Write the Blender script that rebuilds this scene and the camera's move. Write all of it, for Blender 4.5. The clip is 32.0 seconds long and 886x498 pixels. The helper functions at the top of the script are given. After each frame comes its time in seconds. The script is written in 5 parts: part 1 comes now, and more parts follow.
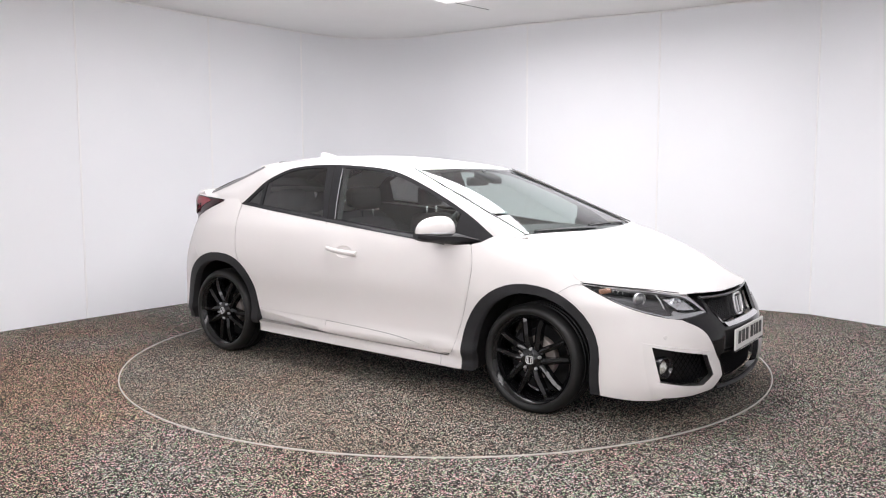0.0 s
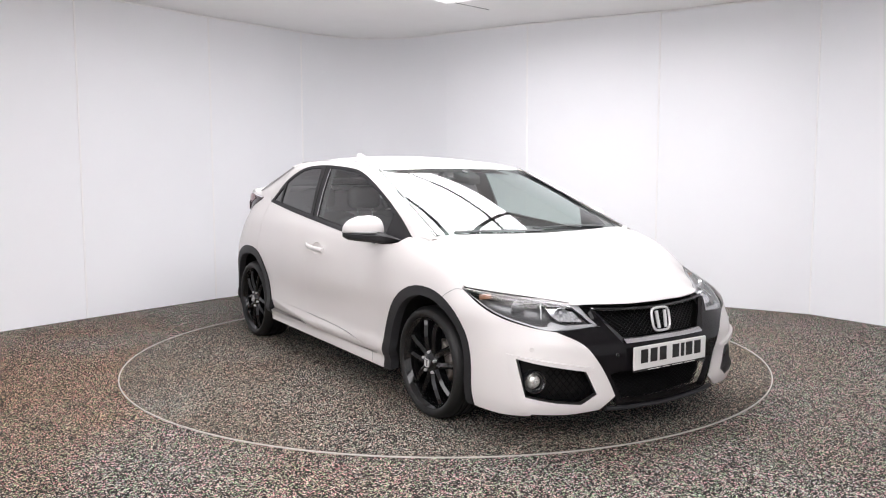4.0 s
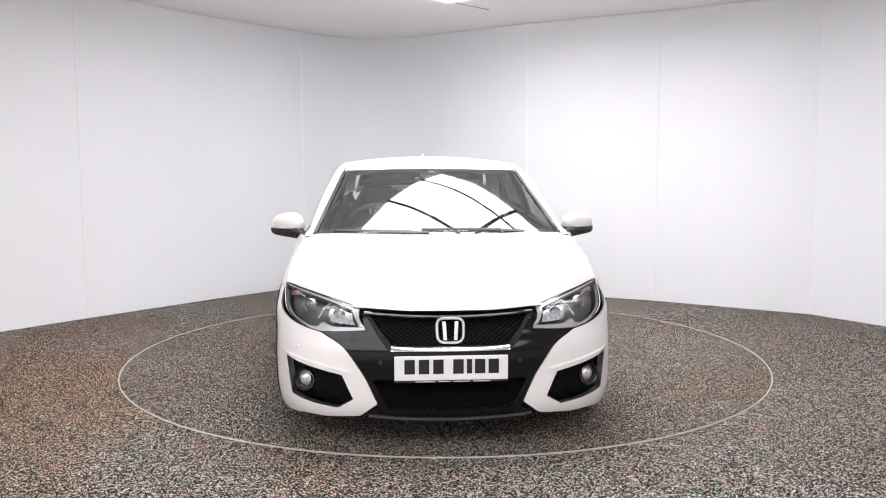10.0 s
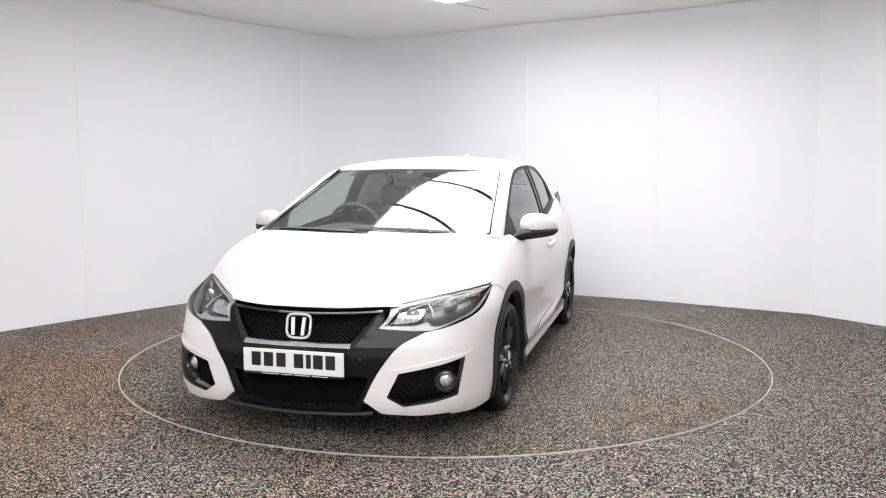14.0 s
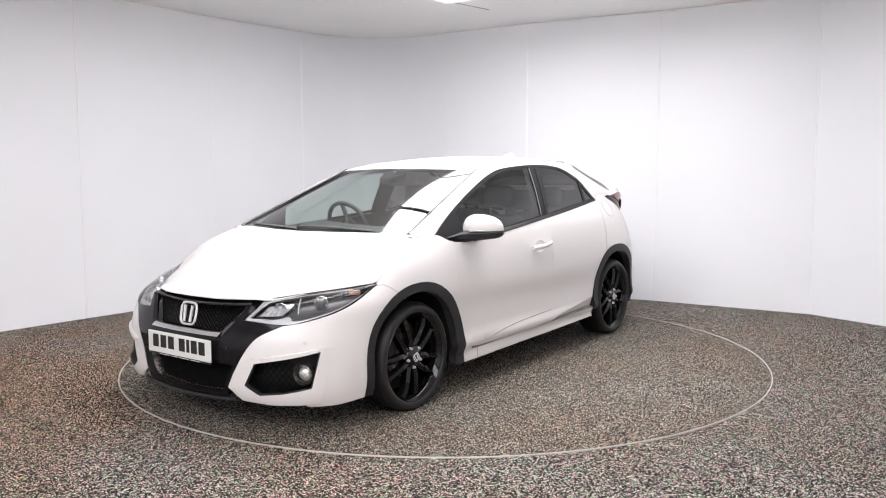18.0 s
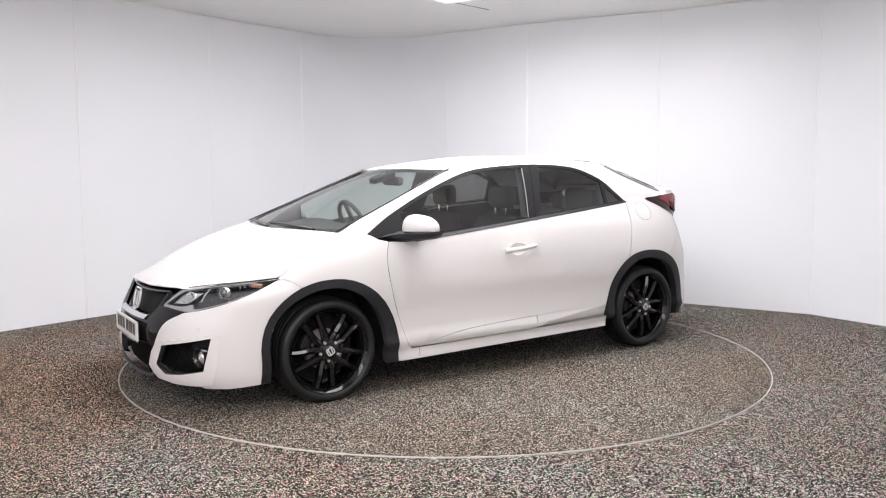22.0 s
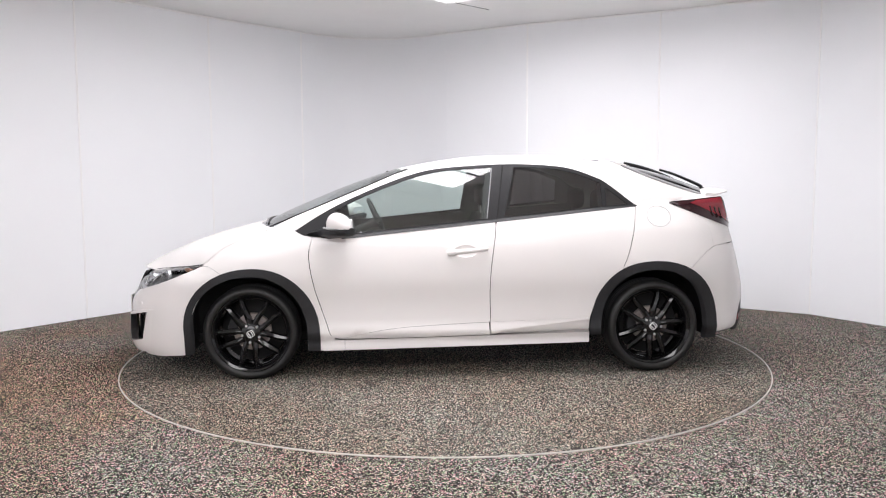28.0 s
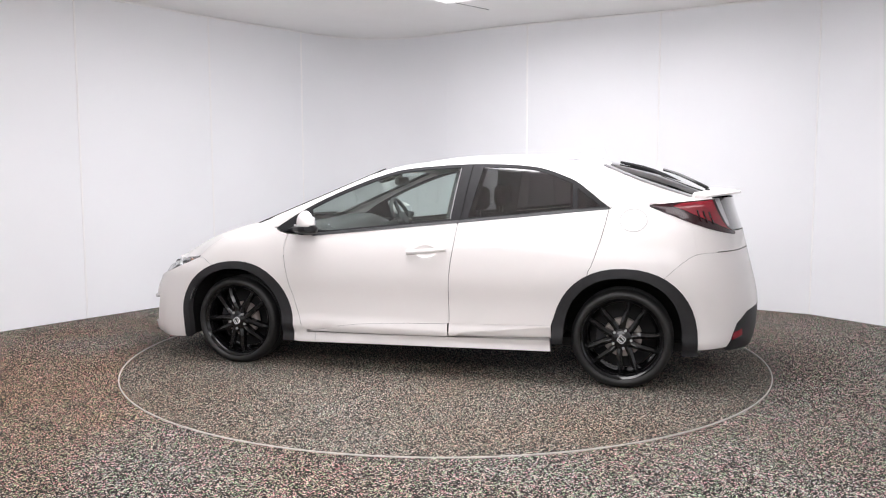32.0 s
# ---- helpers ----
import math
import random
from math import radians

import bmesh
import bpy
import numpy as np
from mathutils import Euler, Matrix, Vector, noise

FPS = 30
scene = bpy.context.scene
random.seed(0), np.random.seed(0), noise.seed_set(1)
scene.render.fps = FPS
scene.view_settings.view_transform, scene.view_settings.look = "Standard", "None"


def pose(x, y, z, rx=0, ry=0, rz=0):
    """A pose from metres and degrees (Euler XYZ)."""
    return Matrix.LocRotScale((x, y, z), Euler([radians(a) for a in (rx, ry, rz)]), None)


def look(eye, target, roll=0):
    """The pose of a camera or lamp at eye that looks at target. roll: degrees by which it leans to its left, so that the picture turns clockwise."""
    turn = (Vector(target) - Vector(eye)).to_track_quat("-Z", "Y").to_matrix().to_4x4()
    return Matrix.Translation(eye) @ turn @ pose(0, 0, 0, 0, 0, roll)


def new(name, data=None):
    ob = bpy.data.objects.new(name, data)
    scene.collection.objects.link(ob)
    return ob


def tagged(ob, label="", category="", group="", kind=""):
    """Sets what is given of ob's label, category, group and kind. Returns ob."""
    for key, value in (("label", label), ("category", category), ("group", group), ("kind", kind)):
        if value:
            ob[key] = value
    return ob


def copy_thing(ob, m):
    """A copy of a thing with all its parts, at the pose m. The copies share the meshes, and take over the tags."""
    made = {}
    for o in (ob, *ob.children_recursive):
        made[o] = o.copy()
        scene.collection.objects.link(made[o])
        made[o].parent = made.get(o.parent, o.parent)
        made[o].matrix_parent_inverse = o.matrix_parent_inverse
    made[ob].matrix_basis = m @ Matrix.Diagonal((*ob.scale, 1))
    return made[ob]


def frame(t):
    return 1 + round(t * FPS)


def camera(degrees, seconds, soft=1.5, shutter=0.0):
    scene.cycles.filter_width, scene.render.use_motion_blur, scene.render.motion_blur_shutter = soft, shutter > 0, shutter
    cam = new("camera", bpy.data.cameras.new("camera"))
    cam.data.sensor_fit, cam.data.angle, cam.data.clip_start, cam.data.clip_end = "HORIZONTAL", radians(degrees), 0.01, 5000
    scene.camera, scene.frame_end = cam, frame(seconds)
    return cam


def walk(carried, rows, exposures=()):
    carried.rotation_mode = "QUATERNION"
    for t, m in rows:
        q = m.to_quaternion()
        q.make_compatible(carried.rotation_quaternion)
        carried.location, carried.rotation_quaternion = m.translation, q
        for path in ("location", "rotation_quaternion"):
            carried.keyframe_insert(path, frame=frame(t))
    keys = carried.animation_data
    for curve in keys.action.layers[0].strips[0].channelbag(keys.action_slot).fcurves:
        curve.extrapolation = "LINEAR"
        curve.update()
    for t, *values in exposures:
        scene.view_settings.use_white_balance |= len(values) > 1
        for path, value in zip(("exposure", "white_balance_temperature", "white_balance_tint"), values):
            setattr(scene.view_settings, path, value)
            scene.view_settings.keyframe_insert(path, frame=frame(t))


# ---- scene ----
from mathutils.geometry import delaunay_2d_cdt

cam = camera(57.83, 32.0, soft=1.1)
EYE = Vector((0.0, -5.816, 1.303))
PAN, TILT = radians(-0.138), radians(-5.422)
AIM = EYE + Vector((math.sin(PAN) * math.cos(TILT), math.cos(PAN) * math.cos(TILT), math.sin(TILT)))
walk(cam, [(0, look(EYE, AIM, -0.147)), (32, look(EYE, AIM, -0.147))])

# ---- light: one large overhead light box, and an added fill row over the camera ----
world = bpy.data.worlds.new("world")
scene.world = world
world.use_nodes = True
world.node_tree.nodes["Background"].inputs[0].default_value = (0.85, 0.88, 1.0, 1)
world.node_tree.nodes["Background"].inputs[1].default_value = 0.05
scene.view_settings.exposure = 0.25
LIGHT = 6.9
CEIL = 2.89


# ---- materials ----
def ramp(nt, fac, stops):
    r = nt.nodes.new("ShaderNodeValToRGB")
    el = r.color_ramp.elements
    while len(el) < len(stops):
        el.new(0.5)
    for e, (p, c) in zip(el, stops):
        e.position, e.color = p, (*c, 1)
    nt.links.new(fac, r.inputs[0])
    return r.outputs[0]


def tex(nt, kind, scale, detail=3.0, coords="Object"):
    tc = nt.nodes.new("ShaderNodeTexCoord")
    n = nt.nodes.new(kind)
    n.inputs["Scale"].default_value = scale
    if kind == "ShaderNodeTexNoise":
        n.inputs["Detail"].default_value = detail
    nt.links.new(tc.outputs[coords], n.inputs["Vector"])
    return n


def mat(name, color, rough=0.5, metal=0.0, vary=0.04, scale=6.0, bump=0.0, bscale=300.0, coat=0.0, spec=0.5):
    m = bpy.data.materials.new(name)
    m.use_nodes = True
    nt = m.node_tree
    b = nt.nodes["Principled BSDF"]
    b.inputs["Roughness"].default_value = rough
    b.inputs["Metallic"].default_value = metal
    b.inputs["Specular IOR Level"].default_value = spec
    b.inputs["Coat Weight"].default_value = coat
    b.inputs["Coat Roughness"].default_value = 0.04
    n = tex(nt, "ShaderNodeTexNoise", scale)
    lo = [c * (1 - vary) for c in color]
    hi = [min(1, c * (1 + vary)) for c in color]
    nt.links.new(ramp(nt, n.outputs[0], [(0.3, lo), (0.7, hi)]), b.inputs["Base Color"])
    if bump:
        g = tex(nt, "ShaderNodeTexNoise", bscale)
        k = nt.nodes.new("ShaderNodeBump")
        k.inputs["Strength"].default_value = bump
        k.inputs["Distance"].default_value = 0.002
        nt.links.new(g.outputs[0], k.inputs["Height"])
        nt.links.new(k.outputs[0], b.inputs["Normal"])
    return m


def glow(name, color, strength):
    m = bpy.data.materials.new(name)
    m.use_nodes = True
    b = m.node_tree.nodes["Principled BSDF"]
    b.inputs["Base Color"].default_value = (*color, 1)
    b.inputs["Emission Color"].default_value = (*color, 1)
    b.inputs["Emission Strength"].default_value = strength
    return m


def glazing(name, tint, ior=1.5, rough=0.0):
    m = bpy.data.materials.new(name)
    m.use_nodes = True
    nt = m.node_tree
    for n in list(nt.nodes):
        if n.type == "BSDF_PRINCIPLED":
            nt.nodes.remove(n)
    out = nt.nodes["Material Output"]
    tr, gl, mx, lw = (nt.nodes.new(k) for k in ("ShaderNodeBsdfTransparent", "ShaderNodeBsdfGlossy", "ShaderNodeMixShader", "ShaderNodeLayerWeight"))
    tr.inputs[0].default_value = (*tint, 1)
    gl.inputs["Roughness"].default_value = rough
    f0 = 2 * ((ior - 1) / (ior + 1)) ** 2
    pw, ma = nt.nodes.new("ShaderNodeMath"), nt.nodes.new("ShaderNodeMath")
    pw.operation, ma.operation = "POWER", "MULTIPLY_ADD"
    pw.inputs[1].default_value = 5.0
    ma.inputs[1].default_value, ma.inputs[2].default_value = 1 - f0, f0
    nt.links.new(lw.outputs["Facing"], pw.inputs[0])
    nt.links.new(pw.outputs[0], ma.inputs[0])
    nt.links.new(ma.outputs[0], mx.inputs[0])
    nt.links.new(tr.outputs[0], mx.inputs[1])
    nt.links.new(gl.outputs[0], mx.inputs[2])
    nt.links.new(mx.outputs[0], out.inputs[0])
    return m


def fleck_carpet(name, stops, tints, scale, stain=None):
    m = bpy.data.materials.new(name)
    m.use_nodes = True
    nt = m.node_tree
    b = nt.nodes["Principled BSDF"]
    b.inputs["Roughness"].default_value = 0.85
    b.inputs["Specular IOR Level"].default_value = 0.25
    v = tex(nt, "ShaderNodeTexVoronoi", scale)
    sep = nt.nodes.new("ShaderNodeSeparateColor")
    nt.links.new(v.outputs["Color"], sep.inputs[0])
    grey = ramp(nt, sep.outputs[0], [(p, (g, g * 0.985, g * 0.945)) for p, g in stops])
    hue = ramp(nt, sep.outputs[1], tints)
    nt.nodes[-1].color_ramp.interpolation = "CONSTANT"
    mul = nt.nodes.new("ShaderNodeMix")
    mul.data_type, mul.blend_type = "RGBA", "MULTIPLY"
    mul.inputs["Factor"].default_value = 1.0
    nt.links.new(grey, mul.inputs["A"])
    nt.links.new(hue, mul.inputs["B"])
    big = tex(nt, "ShaderNodeTexNoise", 0.9, 5)
    worn = ramp(nt, big.outputs[0], [(0.34, (0.94, 0.82, 0.72)), (0.62, (1.0, 0.99, 0.97))])
    mul2 = nt.nodes.new("ShaderNodeMix")
    mul2.data_type, mul2.blend_type = "RGBA", "MULTIPLY"
    mul2.inputs["Factor"].default_value = 1.0
    nt.links.new(mul.outputs["Result"], mul2.inputs["A"])
    nt.links.new(worn, mul2.inputs["B"])
    last = mul2
    if stain:
        # a worn, brownish patch round one spot of the floor, with a ragged edge
        tc, far, add = nt.nodes.new("ShaderNodeTexCoord"), nt.nodes.new("ShaderNodeVectorMath"), nt.nodes.new("ShaderNodeMath")
        far.operation = "DISTANCE"
        far.inputs[1].default_value = stain
        nt.links.new(tc.outputs["Object"], far.inputs[0])
        add.operation = "MULTIPLY_ADD"
        add.inputs[1].default_value = 0.75
        nt.links.new(big.outputs[0], add.inputs[0])
        half = nt.nodes.new("ShaderNodeMath")
        half.operation = "MULTIPLY"
        half.inputs[1].default_value = 0.30
        nt.links.new(far.outputs["Value"], half.inputs[0])
        nt.links.new(half.outputs[0], add.inputs[2])
        tone = ramp(nt, add.outputs[0], [(0.55, (1.10, 0.88, 0.72)), (1.0, (1.0, 1.0, 1.0))])
        last = nt.nodes.new("ShaderNodeMix")
        last.data_type, last.blend_type = "RGBA", "MULTIPLY"
        last.inputs["Factor"].default_value = 1.0
        nt.links.new(mul2.outputs["Result"], last.inputs["A"])
        nt.links.new(tone, last.inputs["B"])
    nt.links.new(last.outputs["Result"], b.inputs["Base Color"])
    k = nt.nodes.new("ShaderNodeBump")
    k.inputs["Strength"].default_value, k.inputs["Distance"].default_value = 0.5, 0.004
    nt.links.new(v.outputs["Distance"], k.inputs["Height"])
    nt.links.new(k.outputs[0], b.inputs["Normal"])
    return m


TINTS = [(0.0, (1.40, 0.72, 0.90)), (0.18, (1.0, 0.98, 0.98)), (0.42, (0.72, 1.18, 0.74)), (0.6, (1.04, 1.0, 0.94)), (0.8, (0.90, 0.96, 1.12)), (0.9, (1.15, 0.98, 0.86))]
SOFT_TINTS = [(0.0, (1.28, 0.86, 0.80)), (0.22, (1.0, 0.98, 0.93)), (0.48, (0.84, 1.08, 0.82)), (0.64, (1.05, 0.99, 0.88)), (0.86, (0.95, 0.99, 1.03))]
CARPET = fleck_carpet("flecked_carpet", [(0.0, 0.001), (0.62, 0.004), (0.71, 0.06), (0.79, 0.34), (0.86, 0.66), (1.0, 0.86)], TINTS, 216.0, (-2.75, -0.9, 0.0))
DECK = fleck_carpet("turntable_carpet", [(0.0, 0.001), (0.60, 0.005), (0.69, 0.06), (0.78, 0.28), (0.86, 0.55), (1.0, 0.80)], SOFT_TINTS, 216.0)
WALL = mat("white_wall_panel", (0.924, 0.938, 0.966), 0.5, vary=0.010, scale=1.3, bump=0.05, bscale=60)
BACK_WALL = mat("pale_back_wall", (0.80, 0.80, 0.81), 0.6, vary=0.06, scale=2)
JOINT = mat("panel_joint_strip", (0.95, 0.95, 0.955), 0.3, vary=0.01)
CEILING = mat("ceiling_board", (0.95, 0.95, 0.95), 0.7, vary=0.02, scale=2, bump=0.06, bscale=120)
LAMP = glow("light_diffuser", (0.998, 0.972, 0.998), LIGHT)
# weaker glow for the unseen fill panels added over the camera end
LAMP_FILL = glow("fill_light_diffuser", (0.998, 0.972, 0.998), LIGHT * 0.66)
LAMP_FRAME = mat("light_frame", (0.03, 0.03, 0.03), 0.5)
RIM_STEEL = mat("brushed_steel", (0.50, 0.48, 0.45), 0.5, 0.2, vary=0.1, scale=20)
PAINT = mat("white_pearl_paint", (0.785, 0.757, 0.743), 0.42, vary=0.008, scale=3, coat=0.5)
SCUTTLE = mat("grey_scuttle_plastic", (0.36, 0.36, 0.365), 0.6, vary=0.08, scale=30, bump=0.08, bscale=500)
WIPER = mat("wiper_arm_grey", (0.22, 0.22, 0.225), 0.35, vary=0.05)
MOULDING = mat("grey_moulding", (0.34, 0.34, 0.35), 0.4, vary=0.05, scale=20)
TRIM = mat("dark_grey_plastic", (0.020, 0.020, 0.022), 0.5, vary=0.10, scale=30, bump=0.08, bscale=500, spec=0.3)
GLOSS = mat("gloss_black", (0.012, 0.012, 0.014), 0.12, coat=0.6, vary=0.05)
FASCIA = mat("graphite_fascia", (0.008, 0.0072, 0.0085), 0.08, vary=0.05, spec=0.22)
# bright metal stands in for the light box mirrored on gloss black
LEDGE_GLINT = mat("ledge_glint_metal", (0.74, 0.73, 0.75), 0.10, 0.9, vary=0.03)
GLOSS_FRAME = mat("gloss_black_grille_frame", (0.010, 0.010, 0.012), 0.06, vary=0.03, coat=0.5, spec=0.5)
DARK = mat("black_underside", (0.008, 0.008, 0.008), 0.8, vary=0.1)
MESH = mat("grille_black", (0.003, 0.003, 0.0034), 0.28, vary=0.05, spec=0.3)
RUBBER = mat("tyre_rubber", (0.0065, 0.0065, 0.0065), 0.5, vary=0.15, scale=12, bump=0.1, bscale=250)
ALLOY = mat("black_alloy", (0.006, 0.006, 0.0065), 0.10, 0.0, coat=0.15, vary=0.06, spec=0.4)
CHROME = mat("chrome", (0.86, 0.87, 0.88), 0.08, 1.0, vary=0.01)
SILVER = mat("satin_silver", (0.66, 0.66, 0.67), 0.3, 0.6, vary=0.05)
DISC = mat("brake_steel", (0.42, 0.37, 0.34), 0.5, 0.3, vary=0.12, scale=25)
LENS = glazing("clear_lens", (0.97, 0.975, 0.98), 1.25)
RIB = mat("matt_black_rib", (0.004, 0.004, 0.0045), 0.7, vary=0.05, spec=0.12)
RED = mat("red_lamp", (0.25, 0.014, 0.026), 0.14, coat=0.4, vary=0.1, scale=20)
RED_DARK = mat("smoked_red_lamp", (0.030, 0.005, 0.008), 0.16, coat=0.2, vary=0.1, scale=20)
AMBER = mat("amber_lens", (0.38, 0.205, 0.13), 0.2, coat=0.5, vary=0.1, scale=30)
BADGE = mat("bright_badge_chrome", (0.82, 0.82, 0.83), 0.22, 0.35, vary=0.02)
FOG_GLASS = mat("fog_lamp_glass", (0.78, 0.765, 0.70), 0.16, 0.6, vary=0.35, scale=90, coat=0.9)
CLEAR_RED = mat("clear_rear_lens", (0.55, 0.55, 0.57), 0.15, 0.2, vary=0.06, scale=30, coat=0.8)
BAND = mat("satin_silver_band", (0.46, 0.465, 0.475), 0.35, 0.35, vary=0.04)
LAMP_GREY = mat("lamp_bezel_grey", (0.075, 0.075, 0.078), 0.35, 0.2, vary=0.08)
PROJ_RING = mat("projector_ring", (0.66, 0.66, 0.67), 0.25, 0.6, vary=0.05)
# strong light and dark mottling imitates the glints of reflector facets
REFLECTOR = mat("lamp_reflector", (0.60, 0.61, 0.63), 0.25, 0.6, vary=0.45, scale=55)
GLASS = glazing("green_tint_glass", (0.82, 0.90, 0.872), 1.82)
SIDE_GLASS = glazing("side_window_glass", (0.80, 0.88, 0.855), 1.78)
PRIVACY = glazing("privacy_glass", (0.20, 0.19, 0.195), 1.74)
CABIN = mat("charcoal_cabin_plastic", (0.050, 0.050, 0.052), 0.6, vary=0.1, bump=0.1)
CLOTH = mat("charcoal_seat_cloth", (0.022, 0.0215, 0.023), 0.9, vary=0.15, scale=60, bump=0.2, bscale=700)
LINER = mat("grey_headlining", (0.42, 0.41, 0.40), 0.9, vary=0.04, bump=0.1)
PLATE = mat("number_plate_white", (0.82, 0.82, 0.80), 0.35, vary=0.02, coat=0.3)
INK = mat("plate_black", (0.012, 0.012, 0.012), 0.4)
MIRROR = mat("mirror_glass", (0.85, 0.86, 0.88), 0.02, 1.0, vary=0.0)


# ---- mesh tools ----
def hermite(table):
    """A smooth curve through (x, value) pairs."""
    ks = sorted(table)
    n = len(ks)
    sl = []
    for i in range(n):
        a, b = ks[max(i - 1, 0)], ks[min(i + 1, n - 1)]
        sl.append((b[1] - a[1]) / (b[0] - a[0]))

    def f(x):
        if x <= ks[0][0]:
            return ks[0][1] + sl[0] * (x - ks[0][0])
        if x >= ks[-1][0]:
            return ks[-1][1] + sl[-1] * (x - ks[-1][0])
        for i in range(n - 1):
            if x <= ks[i + 1][0]:
                (x0, y0), (x1, y1) = ks[i], ks[i + 1]
                h = x1 - x0
                t = (x - x0) / h
                return ((2 * t**3 - 3 * t * t + 1) * y0 + (t**3 - 2 * t * t + t) * h * sl[i]
                        + (3 * t * t - 2 * t**3) * y1 + (t**3 - t * t) * h * sl[i + 1])
    return f


def spline(pts, n=6, closed=False):
    """Points along a smooth line through pts, of any dimension."""
    P = [np.array(p, float) for p in pts]
    m = len(P)
    out = []
    for i in range(m if closed else m - 1):
        if closed:
            a, b, c, d = P[i - 1], P[i], P[(i + 1) % m], P[(i + 2) % m]
        else:
            b, c = P[i], P[i + 1]
            a = P[i - 1] if i else 2 * b - c
            d = P[i + 2] if i + 2 < m else 2 * c - b
        for k in range(n):
            t = k / n
            out.append(0.5 * (2 * b + (c - a) * t + (2 * a - 5 * b + 4 * c - d) * t * t + (3 * b - a - 3 * c + d) * t**3))
    if not closed:
        out.append(P[-1])
    return [tuple(float(v) for v in p) for p in out]


def chain(*runs):
    """One outline out of several runs, without the doubled end points."""
    out = []
    for r in runs:
        for p in r:
            p = tuple(p)
            if not out or max(abs(a - b) for a, b in zip(p, out[-1])) > 1e-6:
                out.append(p)
    if max(abs(a - b) for a, b in zip(out[0], out[-1])) < 1e-6:
        out.pop()
    return out


def mesh_object(name, verts, faces, material, parent=None, label="", smooth=True, normals=None):
    me = bpy.data.meshes.new(name)
    me.from_pydata(verts, [], faces)
    me.validate()
    if smooth:
        me.polygons.foreach_set("use_smooth", [True] * len(me.polygons))
    if normals is not None and len(normals) == len(me.vertices):
        me.normals_split_custom_set_from_vertices(normals)
    me.materials.append(material)
    ob = new(name, me)
    if parent:
        ob.parent = parent
    if label:
        ob["label"] = label
    return ob


def part(name, bm, material, parent, label="", smooth=None):
    """Links a bmesh as one mesh object under a thing or a part."""
    me = bpy.data.meshes.new(name)
    bm.to_mesh(me)
    bm.free()
    if smooth is not None:
        me.polygons.foreach_set("use_smooth", [smooth] * len(me.polygons))
        if smooth:
            me.set_sharp_from_angle(angle=radians(38))
    me.materials.append(material)
    ob = new(name, me)
    ob.parent = parent
    if label:
        ob["label"] = label
    return ob


def inside(p, loops):
    """Even-odd test of a point against several outlines."""
    odd = False
    for L in loops:
        for (ax, ay), (bx, by) in zip(L, L[1:] + L[:1]):
            if (ay > p[1]) != (by > p[1]) and p[0] < (bx - ax) * (p[1] - ay) / (by - ay) + ax:
                odd = not odd
    return odd


def panel(name, outline, fn, material, parent, step=(0.05, 0.05), side=1, lip=0.016, label="", lift=0.0, fine=0.6, holes=()):
    """A trimmed sheet on the surface fn(u, v), with its edges turned in by lip. side -1: the mirror image across y = 0."""
    loops = []
    for line in (outline, *holes):
        dense = []
        for (au, av), (bu, bv) in zip(line, list(line[1:]) + [line[0]]):
            a, b = Vector((au / step[0], av / step[1])), Vector((bu / step[0], bv / step[1]))
            k = max(1, math.ceil((b - a).length / fine))
            dense += [tuple(a.lerp(b, t / k)) for t in range(k)]
        loops.append(dense)
    pts, edges = [], []
    for L in loops:
        base = len(pts)
        pts += L
        edges += [(base + k, base + (k + 1) % len(L)) for k in range(len(L))]
    rim = np.array(pts)
    u0, u1, v0, v1 = rim[:, 0].min(), rim[:, 0].max(), rim[:, 1].min(), rim[:, 1].max()
    for u in np.arange(math.floor(u0) + 0.5, u1):
        for v in np.arange(math.floor(v0) + 0.5, v1):
            if np.abs(rim - (u, v)).max(axis=1).min() > 0.3 and inside((u, v), loops):
                pts.append((float(u), float(v)))
    vs, _, tris, orig, _, _ = delaunay_2d_cdt([Vector(p) for p in pts], edges, [], 0, 1e-6)
    back = {o: k for k, os in enumerate(orig) for o in os}
    eu, ev = step[0] * 0.02, step[1] * 0.02
    V, N = [], []
    for q in vs:
        u, v = q.x * step[0], q.y * step[1]
        p = np.array(fn(u, v))
        nn = np.cross(np.array(fn(u + eu, v)) - np.array(fn(u - eu, v)), np.array(fn(u, v + ev)) - np.array(fn(u, v - ev)))
        nn /= np.linalg.norm(nn) + 1e-12
        if nn @ (p - np.array((p[0] * 0.55, 0, 0.62))) < 0:
            nn = -nn
        V.append(p + nn * lift)
        N.append(nn)
    faces = []
    for f in tris:
        c = sum((vs[k] for k in f), Vector((0, 0))) / len(f)
        if inside((c.x, c.y), loops):
            a = np.cross(V[f[1]] - V[f[0]], V[f[2]] - V[f[0]])
            if np.linalg.norm(a) > 1e-10:
                faces.append(list(f) if a @ N[f[0]] > 0 else list(f)[::-1])
    if lip:
        base = 0
        for L in loops:
            n, m = len(L), len(V)
            for k in range(n):
                o = back.get(base + k, base + k)
                V.append(V[o] - N[o] * lip)
                N.append(N[o])
            for k in range(n):
                a, b = back.get(base + k, base + k), back.get(base + (k + 1) % n, base + (k + 1) % n)
                if a != b:
                    faces.append([b, a, m + k, m + (k + 1) % n])
            base += n
    if side < 0:
        faces = [f[::-1] for f in faces]
    return mesh_object(name, [(p[0], p[1] * side, p[2]) for p in V], faces, material, parent, label, True, [(q[0], q[1] * side, q[2]) for q in N])


